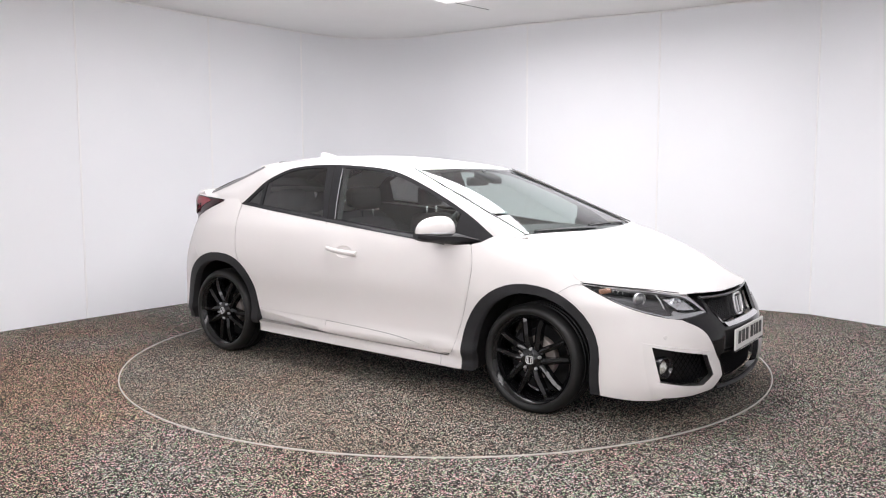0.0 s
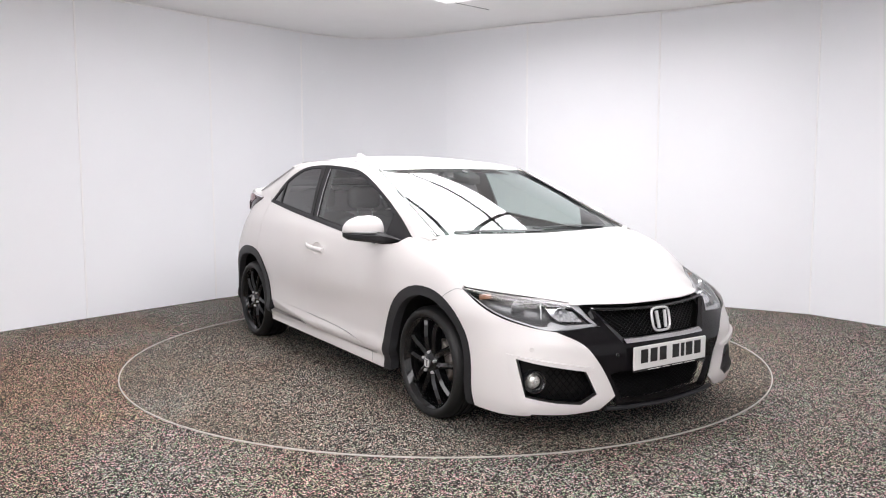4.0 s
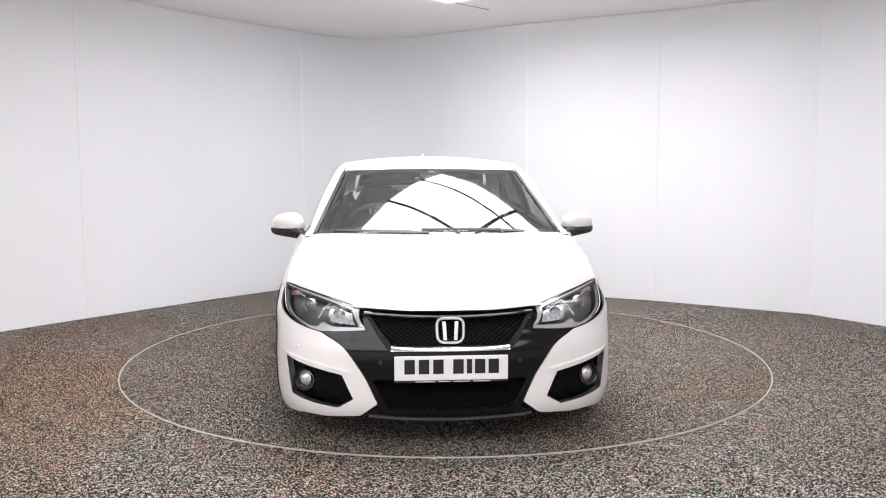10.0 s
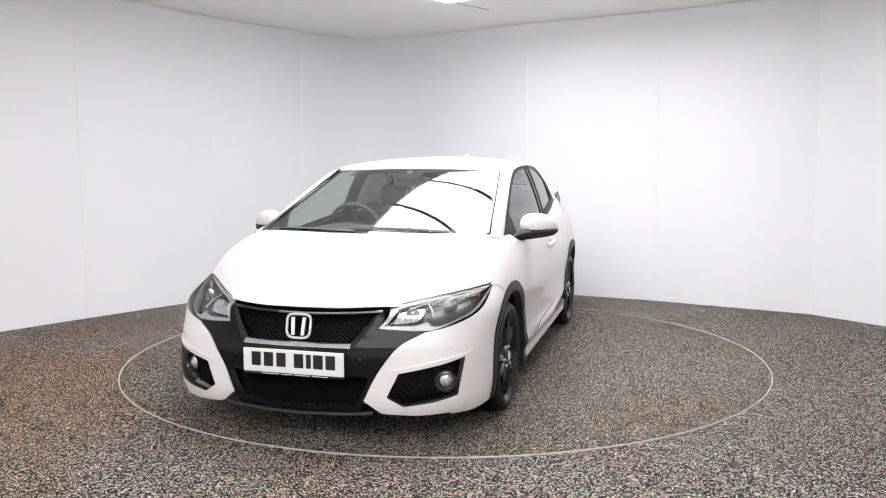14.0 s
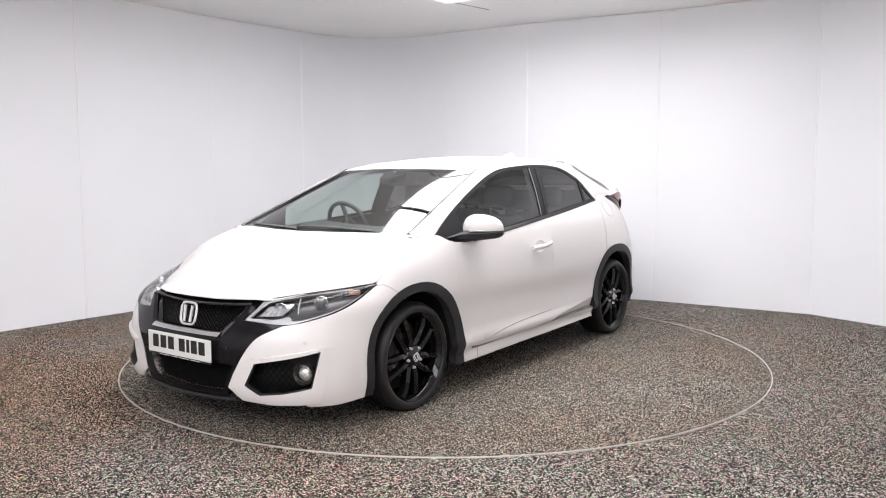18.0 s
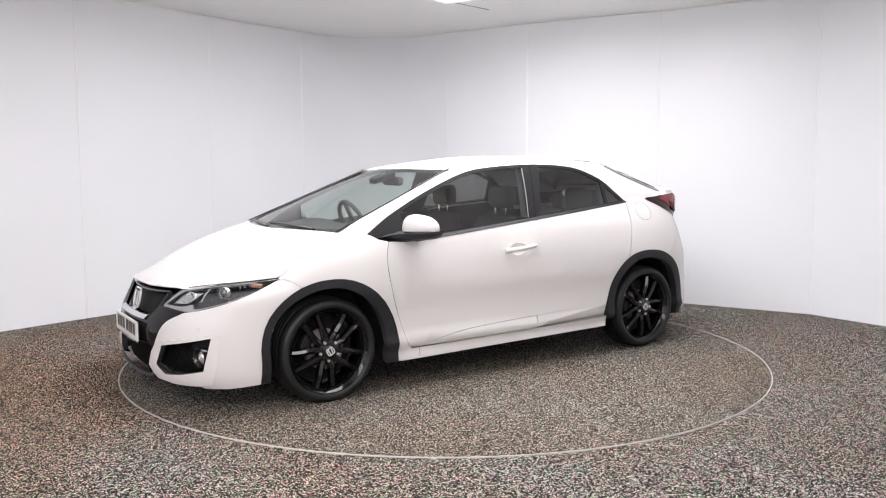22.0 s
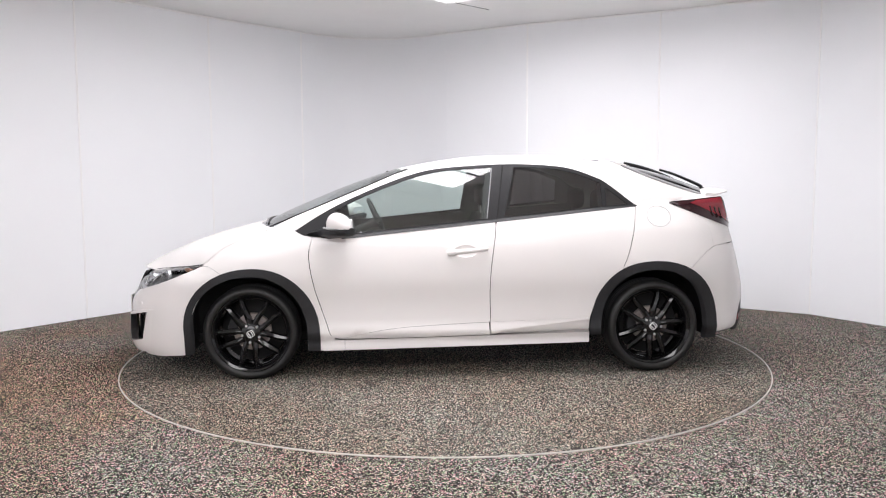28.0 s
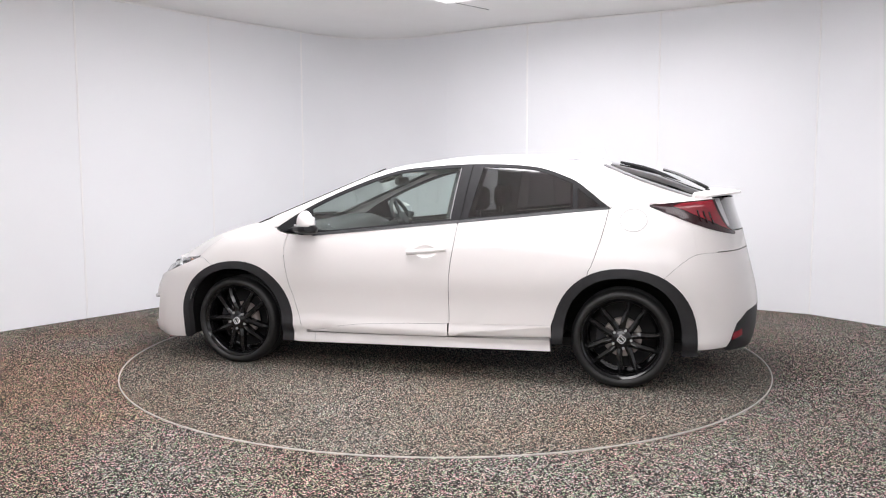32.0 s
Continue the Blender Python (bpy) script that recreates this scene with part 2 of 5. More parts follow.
def loft(name, curves, material, parent, n=24, m=4, side=1, label="", closed=False, caps=False, thick=0.0):
    """A smooth skin over 3D curves, each resampled to n steps; m steps from curve to curve."""
    rows = []
    for c in curves:
        s = np.array(spline(c, 12, closed))
        if closed:
            s = np.vstack([s, s[:1]])
        d = np.r_[0, np.cumsum(np.linalg.norm(np.diff(s, axis=0), axis=1))]
        t = np.linspace(0, d[-1], n + 1)
        if closed:
            t = t[:-1]
        rows.append(np.c_[np.interp(t, d, s[:, 0]), np.interp(t, d, s[:, 1]), np.interp(t, d, s[:, 2])])
    cols = [spline([r[k] for r in rows], m) if len(rows) > 2 else
            [tuple(rows[0][k] + (rows[1][k] - rows[0][k]) * q / m) for q in range(m + 1)] for k in range(len(rows[0]))]
    bm = bmesh.new()
    grid = [[bm.verts.new((p[0], p[1] * side, p[2])) for p in col] for col in cols]
    K = len(grid)
    for a in range(K if closed else K - 1):
        for b in range(len(grid[0]) - 1):
            q = [grid[a][b], grid[(a + 1) % K][b], grid[(a + 1) % K][b + 1], grid[a][b + 1]]
            bm.faces.new(q)
    if caps:
        for b in (0, -1):
            bm.faces.new([grid[a][b] for a in range(K)])
    bmesh.ops.remove_doubles(bm, verts=bm.verts, dist=1e-5)
    bmesh.ops.recalc_face_normals(bm, faces=bm.faces)
    if not closed:
        tot = sum((f.normal.dot(f.calc_center_median() - Vector((f.calc_center_median().x * 0.5, 0, 0.6))) * f.calc_area() for f in bm.faces))
        if tot < 0:
            bmesh.ops.reverse_faces(bm, faces=bm.faces)
        if thick:
            bmesh.ops.solidify(bm, geom=bm.faces[:], thickness=thick)
    return part(name, bm, material, parent, label, True)


def box_bm(lo, hi, bevel=0.0, seg=2):
    bm = bmesh.new()
    bmesh.ops.create_cube(bm, size=1)
    c, s = (Vector(lo) + Vector(hi)) / 2, Vector(hi) - Vector(lo)
    for v in bm.verts:
        v.co = Vector((v.co.x * s.x, v.co.y * s.y, v.co.z * s.z)) + c
    if bevel:
        bmesh.ops.bevel(bm, geom=bm.edges[:], offset=bevel, segments=seg, affect="EDGES", profile=0.5)
    return bm


def tube_bm(pts, r, sides=8, closed=False, flat=1.0):
    """A round bar along pts; flat squeezes it vertically."""
    bm = bmesh.new()
    P = [Vector(p) for p in pts]
    rings = []
    for i, p in enumerate(P):
        if closed:
            t = P[(i + 1) % len(P)] - P[i - 1]
        else:
            t = P[min(i + 1, len(P) - 1)] - P[max(i - 1, 0)]
        t.normalize()
        up = Vector((0, 0, 1)) if abs(t.z) < 0.9 else Vector((1, 0, 0))
        a = t.cross(up).normalized()
        b = a.cross(t)
        rr = r(i / max(1, len(P) - 1)) if callable(r) else r
        rings.append([bm.verts.new(p + (a * math.cos(q) + b * math.sin(q) * flat) * rr)
                      for q in (2 * math.pi * k / sides for k in range(sides))])
    n = len(rings)
    for i in range(n if closed else n - 1):
        for k in range(sides):
            bm.faces.new([rings[i][k], rings[i][(k + 1) % sides], rings[(i + 1) % n][(k + 1) % sides], rings[(i + 1) % n][k]])
    if not closed:
        bm.faces.new(rings[0][::-1])
        bm.faces.new(rings[-1])
    bmesh.ops.recalc_face_normals(bm, faces=bm.faces)
    return bm


def lathe_bm(profile, n=64, axis="y", closed=False):
    """Turns a profile of (radius, height) pairs about an axis."""
    bm = bmesh.new()
    rings = []
    for k in range(n):
        a = 2 * math.pi * k / n
        c, s = math.cos(a), math.sin(a)
        rings.append([bm.verts.new((r * c, h, r * s) if axis == "y" else (r * c, r * s, h) if axis == "z" else (h, r * c, r * s)) for r, h in profile])
    for k in range(n):
        for j in range(len(profile) if closed else len(profile) - 1):
            q = [rings[k][j], rings[(k + 1) % n][j], rings[(k + 1) % n][(j + 1) % len(profile)], rings[k][(j + 1) % len(profile)]]
            bm.faces.new(q)
    bmesh.ops.remove_doubles(bm, verts=bm.verts, dist=1e-6)
    bmesh.ops.recalc_face_normals(bm, faces=bm.faces)
    return bm


def prism_bm(outline, depth, to3d, bevel=0.0):
    """A slab with the given outline; to3d(u, v, d) places its points, d from 0 to depth."""
    bm = bmesh.new()
    lo = [bm.verts.new(to3d(u, v, 0)) for u, v in outline]
    hi = [bm.verts.new(to3d(u, v, depth)) for u, v in outline]
    bm.faces.new(lo[::-1])
    bm.faces.new(hi)
    n = len(lo)
    for k in range(n):
        bm.faces.new([lo[k], lo[(k + 1) % n], hi[(k + 1) % n], hi[k]])
    bmesh.ops.recalc_face_normals(bm, faces=bm.faces)
    if bevel:
        bmesh.ops.bevel(bm, geom=bm.edges[:], offset=bevel, segments=2, affect="EDGES", profile=0.5)
    return bm


def join_bm(*bms):
    out = bmesh.new()
    for b in bms:
        me = bpy.data.meshes.new("tmp")
        b.to_mesh(me)
        b.free()
        out.from_mesh(me)
        bpy.data.meshes.remove(me)
    return out


# ---- the room ----
FLOOR_Z = -0.004
corner = spline([(-1.62, 3.40), (-1.30, 3.70), (-0.95, 3.86), (-0.60, 3.86), (-0.25, 3.73), (0.02, 3.53)], 5)
PLAN = [(-4.35, -7.2), (-4.35, -0.8), (-4.05, 0.27), (-3.25, 1.37), (-2.40, 2.50)] + corner + [
    (0.89, 2.95), (2.14, 2.30), (3.36, 1.50), (4.05, 0.42), (4.35, -0.8), (4.35, -7.2)]
bm = bmesh.new()
bm.faces.new([bm.verts.new((x * 1.05, y + (0.4 if y > 0 else -0.4), FLOOR_Z)) for x, y in [(-4.4, -7.2), (4.4, -7.2), (4.4, 3.9), (-4.4, 3.9)]])
tagged(part("floor", bm, CARPET, None), "dark grey flecked rubber carpet floor of the studio", "floor", kind="structure")


def wall(name, pts, label, material=None):
    """A run of upright boards, 60 mm thick, on the plan line pts."""
    bm = bmesh.new()
    inner, outer = [], []
    for i, p in enumerate(pts):
        a, b = Vector(pts[max(i - 1, 0)]), Vector(pts[min(i + 1, len(pts) - 1)])
        d = (b - a).normalized()
        n = Vector((-d.y, d.x)) * 0.06
        inner.append([bm.verts.new((p[0], p[1], z)) for z in (FLOOR_Z, CEIL)])
        outer.append([bm.verts.new((p[0] + n.x, p[1] + n.y, z)) for z in (FLOOR_Z, CEIL)])
    for i in range(len(pts) - 1):
        bm.faces.new([inner[i][0], inner[i + 1][0], inner[i + 1][1], inner[i][1]])
        bm.faces.new([outer[i + 1][0], outer[i][0], outer[i][1], outer[i + 1][1]])
        bm.faces.new([inner[i][1], inner[i + 1][1], outer[i + 1][1], outer[i][1]])
        bm.faces.new([inner[i + 1][0], inner[i][0], outer[i][0], outer[i + 1][0]])
    for i in (0, -1):
        bm.faces.new([inner[i][0], inner[i][1], outer[i][1], outer[i][0]])
    bmesh.ops.recalc_face_normals(bm, faces=bm.faces)
    ob = part(name, bm, material or WALL, None, smooth=len(pts) > 8)
    return tagged(ob, label, "wall", kind="structure")


W_LABEL = "smooth white studio wall of upright panels"


def boards(wall_ob, pts):
    """One board for each straight stretch of a wall, 3 mm proud of it, with open joints between them."""
    for p, q in zip(pts, pts[1:]):
        a, b = Vector(p), Vector(q)
        d = (b - a).normalized()
        n = Vector((d.y, -d.x))
        a, b = a + d * 0.004, b - d * 0.004
        bm = bmesh.new()
        back = [bm.verts.new((v.x + n.x * 0.0005, v.y + n.y * 0.0005, z)) for v, z in ((a, FLOOR_Z + 0.002), (b, FLOOR_Z + 0.002), (b, CEIL - 0.002), (a, CEIL - 0.002))]
        face = [bm.verts.new((v.co.x + n.x * 0.0025, v.co.y + n.y * 0.0025, v.co.z)) for v in back]
        bm.faces.new(face)
        for k in range(4):
            bm.faces.new([back[k], back[(k + 1) % 4], face[(k + 1) % 4], face[k]])
        bmesh.ops.recalc_face_normals(bm, faces=bm.faces)
        part("panel", bm, WALL, wall_ob)


boards(wall("wall_west", PLAN[:3], W_LABEL), PLAN[:3])
boards(wall("wall_northwest", PLAN[2:5] + corner[:1], W_LABEL), PLAN[2:5] + corner[:1])
wall("wall_corner", corner, "smooth white rounded wall corner of the studio")
NORTHEAST, EAST = corner[-1:] + [(0.89, 2.95), (2.14, 2.30), (3.36, 1.50)], [(3.36, 1.50), (4.05, 0.42), (4.35, -0.8), (4.35, -7.2)]
boards(wall("wall_northeast", NORTHEAST, W_LABEL), NORTHEAST)
boards(wall("wall_east", EAST, W_LABEL), EAST)
wall("wall_south", [(4.35, -7.2), (-4.35, -7.2)], "plain off-white wall behind the camera", BACK_WALL)

# joint strips between the wall panels
JOINTS = [(-3.25, 1.37), (-2.40, 2.50), corner[0], (0.89, 2.95), (2.14, 2.30), (3.36, 1.50)]
for x, y in JOINTS:
    d = Vector((x, y)).normalized()
    bm = box_bm((-0.009, -0.003, FLOOR_Z + 0.002), (0.009, 0.003, CEIL - 0.002), 0.001, 1)
    bmesh.ops.rotate(bm, verts=bm.verts, matrix=Matrix.Rotation(math.atan2(-d.x, d.y), 3, "Z"))
    bmesh.ops.translate(bm, verts=bm.verts, vec=(x - d.x * 0.004, y - d.y * 0.004, 0))
    tagged(part("trim", bm, JOINT, None), "narrow white joint strip between wall panels", "trim", group="joint strips", kind="structure")

# trim along the ceiling
bm = bmesh.new()
line = PLAN[2:-1]
prof = [(0.0, 0.0), (0.012, 0.0), (0.012, -0.016), (0.0, -0.016)]
rings = []
for i, p in enumerate(line):
    a, b = Vector(line[max(i - 1, 0)]), Vector(line[min(i + 1, len(line) - 1)])
    d = (b - a).normalized()
    n = Vector((d.y, -d.x))
    rings.append([bm.verts.new((p[0] + n.x * (o + 0.002), p[1] + n.y * (o + 0.002), CEIL + z - 0.003)) for o, z in prof])
for i in range(len(rings) - 1):
    for k in range(4):
        bm.faces.new([rings[i][k], rings[i + 1][k], rings[i + 1][(k + 1) % 4], rings[i][(k + 1) % 4]])
bmesh.ops.recalc_face_normals(bm, faces=bm.faces)
tagged(part("trim", bm, JOINT, None), "slim white trim where walls meet the ceiling", "trim", kind="structure")

bm = box_bm((-4.6, -7.5, CEIL), (4.6, 4.2, CEIL + 0.08))
tagged(part("ceiling", bm, CEILING, None), "matt white painted ceiling boards", "ceiling", kind="structure")

# overhead light box: a rotated rectangle, parallel to the two walls
LB_U, LB_V = Vector((-0.585, -0.811, 0)), Vector((0.811, -0.585, 0))
LB_K = Vector((-0.04, 1.745, CEIL - 0.03))
LB_COLS, LB_ROWS = (0.08, 1.3, 2.6), (0.0, 0.42, 1.15, 1.88, 2.62, 3.04)


def in_box(a, b, z):
    return LB_K + LB_V * a + LB_U * b + Vector((0, 0, z))


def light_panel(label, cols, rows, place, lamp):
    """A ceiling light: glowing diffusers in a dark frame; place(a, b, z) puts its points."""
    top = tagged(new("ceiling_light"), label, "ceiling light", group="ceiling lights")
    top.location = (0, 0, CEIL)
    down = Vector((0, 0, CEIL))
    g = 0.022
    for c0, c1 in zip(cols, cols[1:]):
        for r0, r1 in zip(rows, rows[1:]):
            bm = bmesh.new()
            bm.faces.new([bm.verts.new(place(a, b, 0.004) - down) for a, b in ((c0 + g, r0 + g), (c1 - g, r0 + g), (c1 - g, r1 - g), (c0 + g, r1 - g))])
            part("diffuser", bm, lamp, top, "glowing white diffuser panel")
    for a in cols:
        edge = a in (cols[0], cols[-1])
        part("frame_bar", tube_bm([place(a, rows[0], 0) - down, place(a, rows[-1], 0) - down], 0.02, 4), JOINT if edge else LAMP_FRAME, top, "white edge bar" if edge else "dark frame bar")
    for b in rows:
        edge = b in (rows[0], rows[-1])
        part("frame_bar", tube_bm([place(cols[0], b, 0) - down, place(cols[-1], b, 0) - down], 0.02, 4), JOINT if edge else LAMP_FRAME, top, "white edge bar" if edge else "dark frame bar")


light_panel("large overhead light box with glowing white diffuser panels", LB_COLS, LB_ROWS, in_box, LAMP)
# added fill: an unseen second row of ceiling panels over the camera's end
light_panel("added unseen fill row of glowing white panels over the camera end", (-4.2, -2.0, 0.2, 2.4), (0.0, 1.1, 2.2), lambda a, b, z: Vector((a, -6.45 + b, CEIL - 0.03 + z)), LAMP_FILL)

seam = [(0.10, 1.88), (0.43, 2.20)]
tagged(part("trim", tube_bm([(x, y, CEIL - 0.001) for x, y in seam], 0.003, 4), LAMP_FRAME, None), "thin dark joint line in the ceiling", "trim", kind="structure")

# ---- turntable ----
RING = 2.233
turntable = tagged(new("turntable"), "round car turntable carpeted like the floor with a thin steel rim", "turntable")
bm = bmesh.new()
bmesh.ops.create_circle(bm, cap_ends=True, radius=RING - 0.012, segments=160)
part("deck", bm, DECK, turntable, "flecked carpet deck")
part("rim", lathe_bm([(RING - 0.004, -0.006), (RING - 0.0032, 0.0016), (RING - 0.002, 0.002), (RING + 0.002, 0.002), (RING + 0.0032, 0.0016), (RING + 0.004, -0.006)], 220, "z"), RIM_STEEL, turntable, "thin worn steel rim")

# ---- the car: x forward, y to its left, z up, on the ground midway between the axles ----
car = tagged(new("car"), "white five-door hatchback car with black alloy wheels on the turntable", "car")

BASE = hermite([(0.06, 0.79), (0.13, 0.835), (0.18, 0.866), (0.24, 0.862), (0.29, 0.882), (0.35, 0.871), (0.48, 0.868), (0.62, 0.879),
                (0.76, 0.872), (0.86, 0.855), (0.94, 0.832), (1.0, 0.803), (1.06, 0.765), (1.12, 0.722), (1.2, 0.66)])
NOSE = hermite([(0.06, 2.08), (0.14, 2.16), (0.22, 2.195), (0.35, 2.195), (0.47, 2.19), (0.56, 2.145), (0.66, 2.095), (0.76, 2.0)])
TAIL = hermite([(0.06, -1.98), (0.15, -2.06), (0.25, -2.11), (0.45, -2.13), (0.55, -2.12), (0.75, -2.07), (0.95, -2.02), (1.1, -1.97), (1.2, -1.95)])
EDGE_Y = hermite([(0.9, 0.815), (1.05, 0.790), (1.2, 0.768), (1.4, 0.797), (1.5, 0.815), (1.58, 0.828), (1.8, 0.83)])
EDGE_Z = hermite([(0.9, 0.955), (1.05, 0.950), (1.2, 0.936), (1.4, 0.866), (1.5, 0.806), (1.58, 0.740), (1.75, 0.70), (1.99, 0.668), (2.12, 0.64)])
CREASE = hermite([(0.75, 0.250), (0.60, 0.285), (0.45, 0.312), (0.25, 0.330), (-0.225, 0.350), (-0.87, 0.369)])
NOSE_BASE = hermite([(0.06, 0.815), (0.14, 0.848), (0.22, 0.866), (0.35, 0.874), (0.5, 0.872), (0.62, 0.879), (0.7, BASE(0.7))])
P_FRONT, P_REAR = 7.5, 5.5


def half_width(x, z):
    """The body's half width before it rounds off at nose and tail."""
    b = BASE(z)
    if x > 0.85:
        zt, ye = EDGE_Z(x), EDGE_Y(x)
        s = max(0.0, (z - 0.52) / (zt - 0.52))
        f = NOSE_BASE(min(z, 0.7)) - (BASE(0.7) - ye) * s ** 4.2
        k = min(1.0, (x - 0.85) / 0.25)
        k = k * k * (3 - 2 * k)
        b = b + (f - b) * k
    if x < -0.5:
        k = min(1.0, (-0.5 - x) / 0.9)
        k = k * k * (3 - 2 * k)
        b -= 0.028 * k * min(1.0, max(0.0, (z - 0.72) / 0.25))
    return b


def side_y(x, z):
    b = half_width(x, z)
    if x > 0.9:
        b *= math.sqrt(max(1e-6, 1 - min(1.0, (x - 0.9) / (NOSE(z) - 0.9)) ** P_FRONT))
    if x < -0.9:
        b *= math.sqrt(max(1e-6, 1 - min(1.0, (-x - 0.9) / (-TAIL(z) - 0.9)) ** P_REAR))
    return b


def on_side(x, z):
    return (x, side_y(x, z), z)


def wrap(phi, z, cx=1.2, sgn=1):
    """The nose (or, with sgn -1, the tail) by the plan angle phi in degrees about x = cx, and the height."""
    c, s = math.cos(radians(phi)), math.sin(radians(phi))
    lo, hi = 0.2, 1.5
    for _ in range(34):
        r = (lo + hi) / 2
        x, y = cx + sgn * r * c, r * s
        if sgn > 0:
            u = max(0.0, (x - 0.9) / (NOSE(z) - 0.9)) ** P_FRONT
        else:
            u = max(0.0, (-x - 0.9) / (-TAIL(z) - 0.9)) ** P_REAR
        if (y / half_width(x, z)) ** 2 + u > 1:
            hi = r
        else:
            lo = r
    return (cx + sgn * lo * c, lo * s, z)


def on_nose(phi, z):
    return wrap(phi, z)


def on_tail(phi, z):
    return wrap(phi, z, -1.2, -1)


# body lines
def belt(x):
    return 0.993 - 0.099 * (x + 0.27)


def glass_y(x, z):
    """The side windows lean in from the belt line."""
    zb = belt(x)
    yb = BELT_Y(x)
    d = z - zb
    return yb - 0.285 * d - 0.30 * d * abs(d)


BELT_Y = hermite([(1.05, 0.788), (0.6, 0.802), (-0.27, 0.788), (-0.98, 0.734), (-1.25, 0.712)])


def on_glass(x, z):
    return (x, glass_y(x, z), z)


HOOD_C = hermite([(2.15, 0.640), (2.122, 0.665), (2.07, 0.701), (1.933, 0.770), (1.706, 0.858), (1.504, 0.914), (1.304, 0.962), (1.1, 1.00)])
HOOD_EY = hermite([(2.15, 0.42), (1.99, 0.44), (1.86, 0.575), (1.72, 0.69)] + [(x, side_y(x, EDGE_Z(x) - 0.002) - 0.001) for x in (1.58, 1.5, 1.4, 1.3, 1.2, 1.1, 1.0)])


def on_hood(x, y):
    ye = HOOD_EY(x)
    zc, ze = HOOD_C(x), EDGE_Z(x)
    return (x, y, zc - (zc - ze) * abs(y / ye) ** (3.8 - 1.3 * min(1.0, max(0.0, (x - 1.75) / 0.3))))


def SCREEN_C(x):
    u = x - 0.8
    return 1.18057 + u * (-0.39851 + u * (-0.09572 + u * 0.04111))


def on_screen(x, y):
    t = (1.16 - x) / 0.89
    ye, ze = 0.716 - 0.130 * t, 0.956 + 0.37 * t
    zc = SCREEN_C(x)
    return (x, y, zc - (zc - ze) * (y / ye) ** 2)


ROOF_C = hermite([(0.5, 1.290), (0.36, 1.333), (0.055, 1.390), (-0.236, 1.423), (-0.65, 1.430), (-0.93, 1.421), (-1.19, 1.376), (-1.3, 1.346)])
ROOF_EY = hermite([(0.4, 0.60), (0.27, 0.585), (0.0, 0.555), (-0.35, 0.54), (-0.7, 0.535), (-1.0, 0.54), (-1.2, 0.55)])
ROOF_EZ = hermite([(0.4, 1.268), (0.27, 1.325), (0.0, 1.372), (-0.35, 1.392), (-0.7, 1.392), (-1.0, 1.382), (-1.2, 1.355)])


def on_roof(x, y):
    ye, ze, zc = ROOF_EY(x), ROOF_EZ(x), ROOF_C(x)
    return (x, y, zc - (zc - ze) * abs(y / ye) ** 2.2)


def both(make):
    """Makes a part on the car's left and, mirrored, on its right."""
    return [make(1), make(-1)]


# arch outlines, from the rear foot over the top to the front foot
def arch(cx, cz, rx, rz, foot_back, foot_front, n=22, swell=0.0):
    run = [(cx - rx, foot_back)]
    for k in range(n + 1):
        a = math.pi * (1 - k / n)
        c, s = math.cos(a), math.sin(a)
        e = 2 / (2.25 if c > 0 or cx < 0 else 2.06)
        more = swell * ((1 - s) * 0.15 + s * (1 - s)) if c > 0 else 0.0
        run.append((cx + rx * math.copysign(abs(c) ** e, c) + more, cz + rz * abs(s) ** e))
    run.append((cx + rx + swell * 0.15, foot_front))
    return run


ARCH_F = arch(1.276, 0.27, 0.418, 0.438, 0.182, 0.165, swell=0.08)
ARCH_R = arch(-1.306, 0.29, 0.428, 0.442, 0.215, 0.262)
IN_F = arch(1.290, 0.28, 0.352, 0.378, 0.182, 0.165, swell=0.10)
IN_R = arch(-1.300, 0.29, 0.356, 0.386, 0.215, 0.262)

# hood, fenders
front_edge = spline([(2.122, 0.0), (2.113, 0.2), (2.076, 0.33), (2.002, 0.435)], 6)
hood_side = spline([(2.002, 0.435), (1.86, 0.57), (1.72, 0.685), (1.595, HOOD_EY(1.595) - 0.003)], 5) + [(x, HOOD_EY(x) - 0.003) for x in np.linspace(1.57, 1.19, 12)] + [(1.17, 0.72)]
cowl_edge = spline([(1.17, 0.72), (1.27, 0.46), (1.32, 0.2), (1.33, 0.0)], 5)
half = chain(front_edge, hood_side, cowl_edge)
hood_line = half + [(x, -y) for x, y in half[::-1] if y > 1e-6]
hood = panel("hood", hood_line, on_hood, PAINT, car, (0.06, 0.06), lip=0.007, label="white painted hood")
for s in (1, -1):
    seal = [(x, (HOOD_EY(x) - 0.003) * s, EDGE_Z(x) - 0.011) for x in np.linspace(1.72, 1.19, 16)]
    part("hood_seal", tube_bm(seal, 0.006, 6), PAINT, car, smooth=True)

DOOR_F = spline([(0.895, 0.915), (0.920, 0.82), (0.917, 0.72), (0.890, 0.585), (0.864, 0.497), (0.818, 0.361), (0.790, 0.280), (0.755, 0.252)], 5)
SPLIT = spline([(-0.268, 0.992), (-0.258, 0.90), (-0.230, 0.70), (-0.222, 0.55), (-0.226, 0.38), (-0.224, 0.272)], 5)
REAR_CUT = spline([(-1.200, 1.080), (-1.165, 0.92), (-1.115, 0.76), (-1.094, 0.716), (-1.082, 0.668)], 5)


def up_edge(x0, x1, n=10):
    return [(x0 + (x1 - x0) * k / n, belt(x0 + (x1 - x0) * k / n) - 0.006) for k in range(n + 1)]


def cut(run, x=None, z=None, less=True):
    """The points of a run on one side of an x."""
    return [p for p in run if (p[0] <= x) == less]


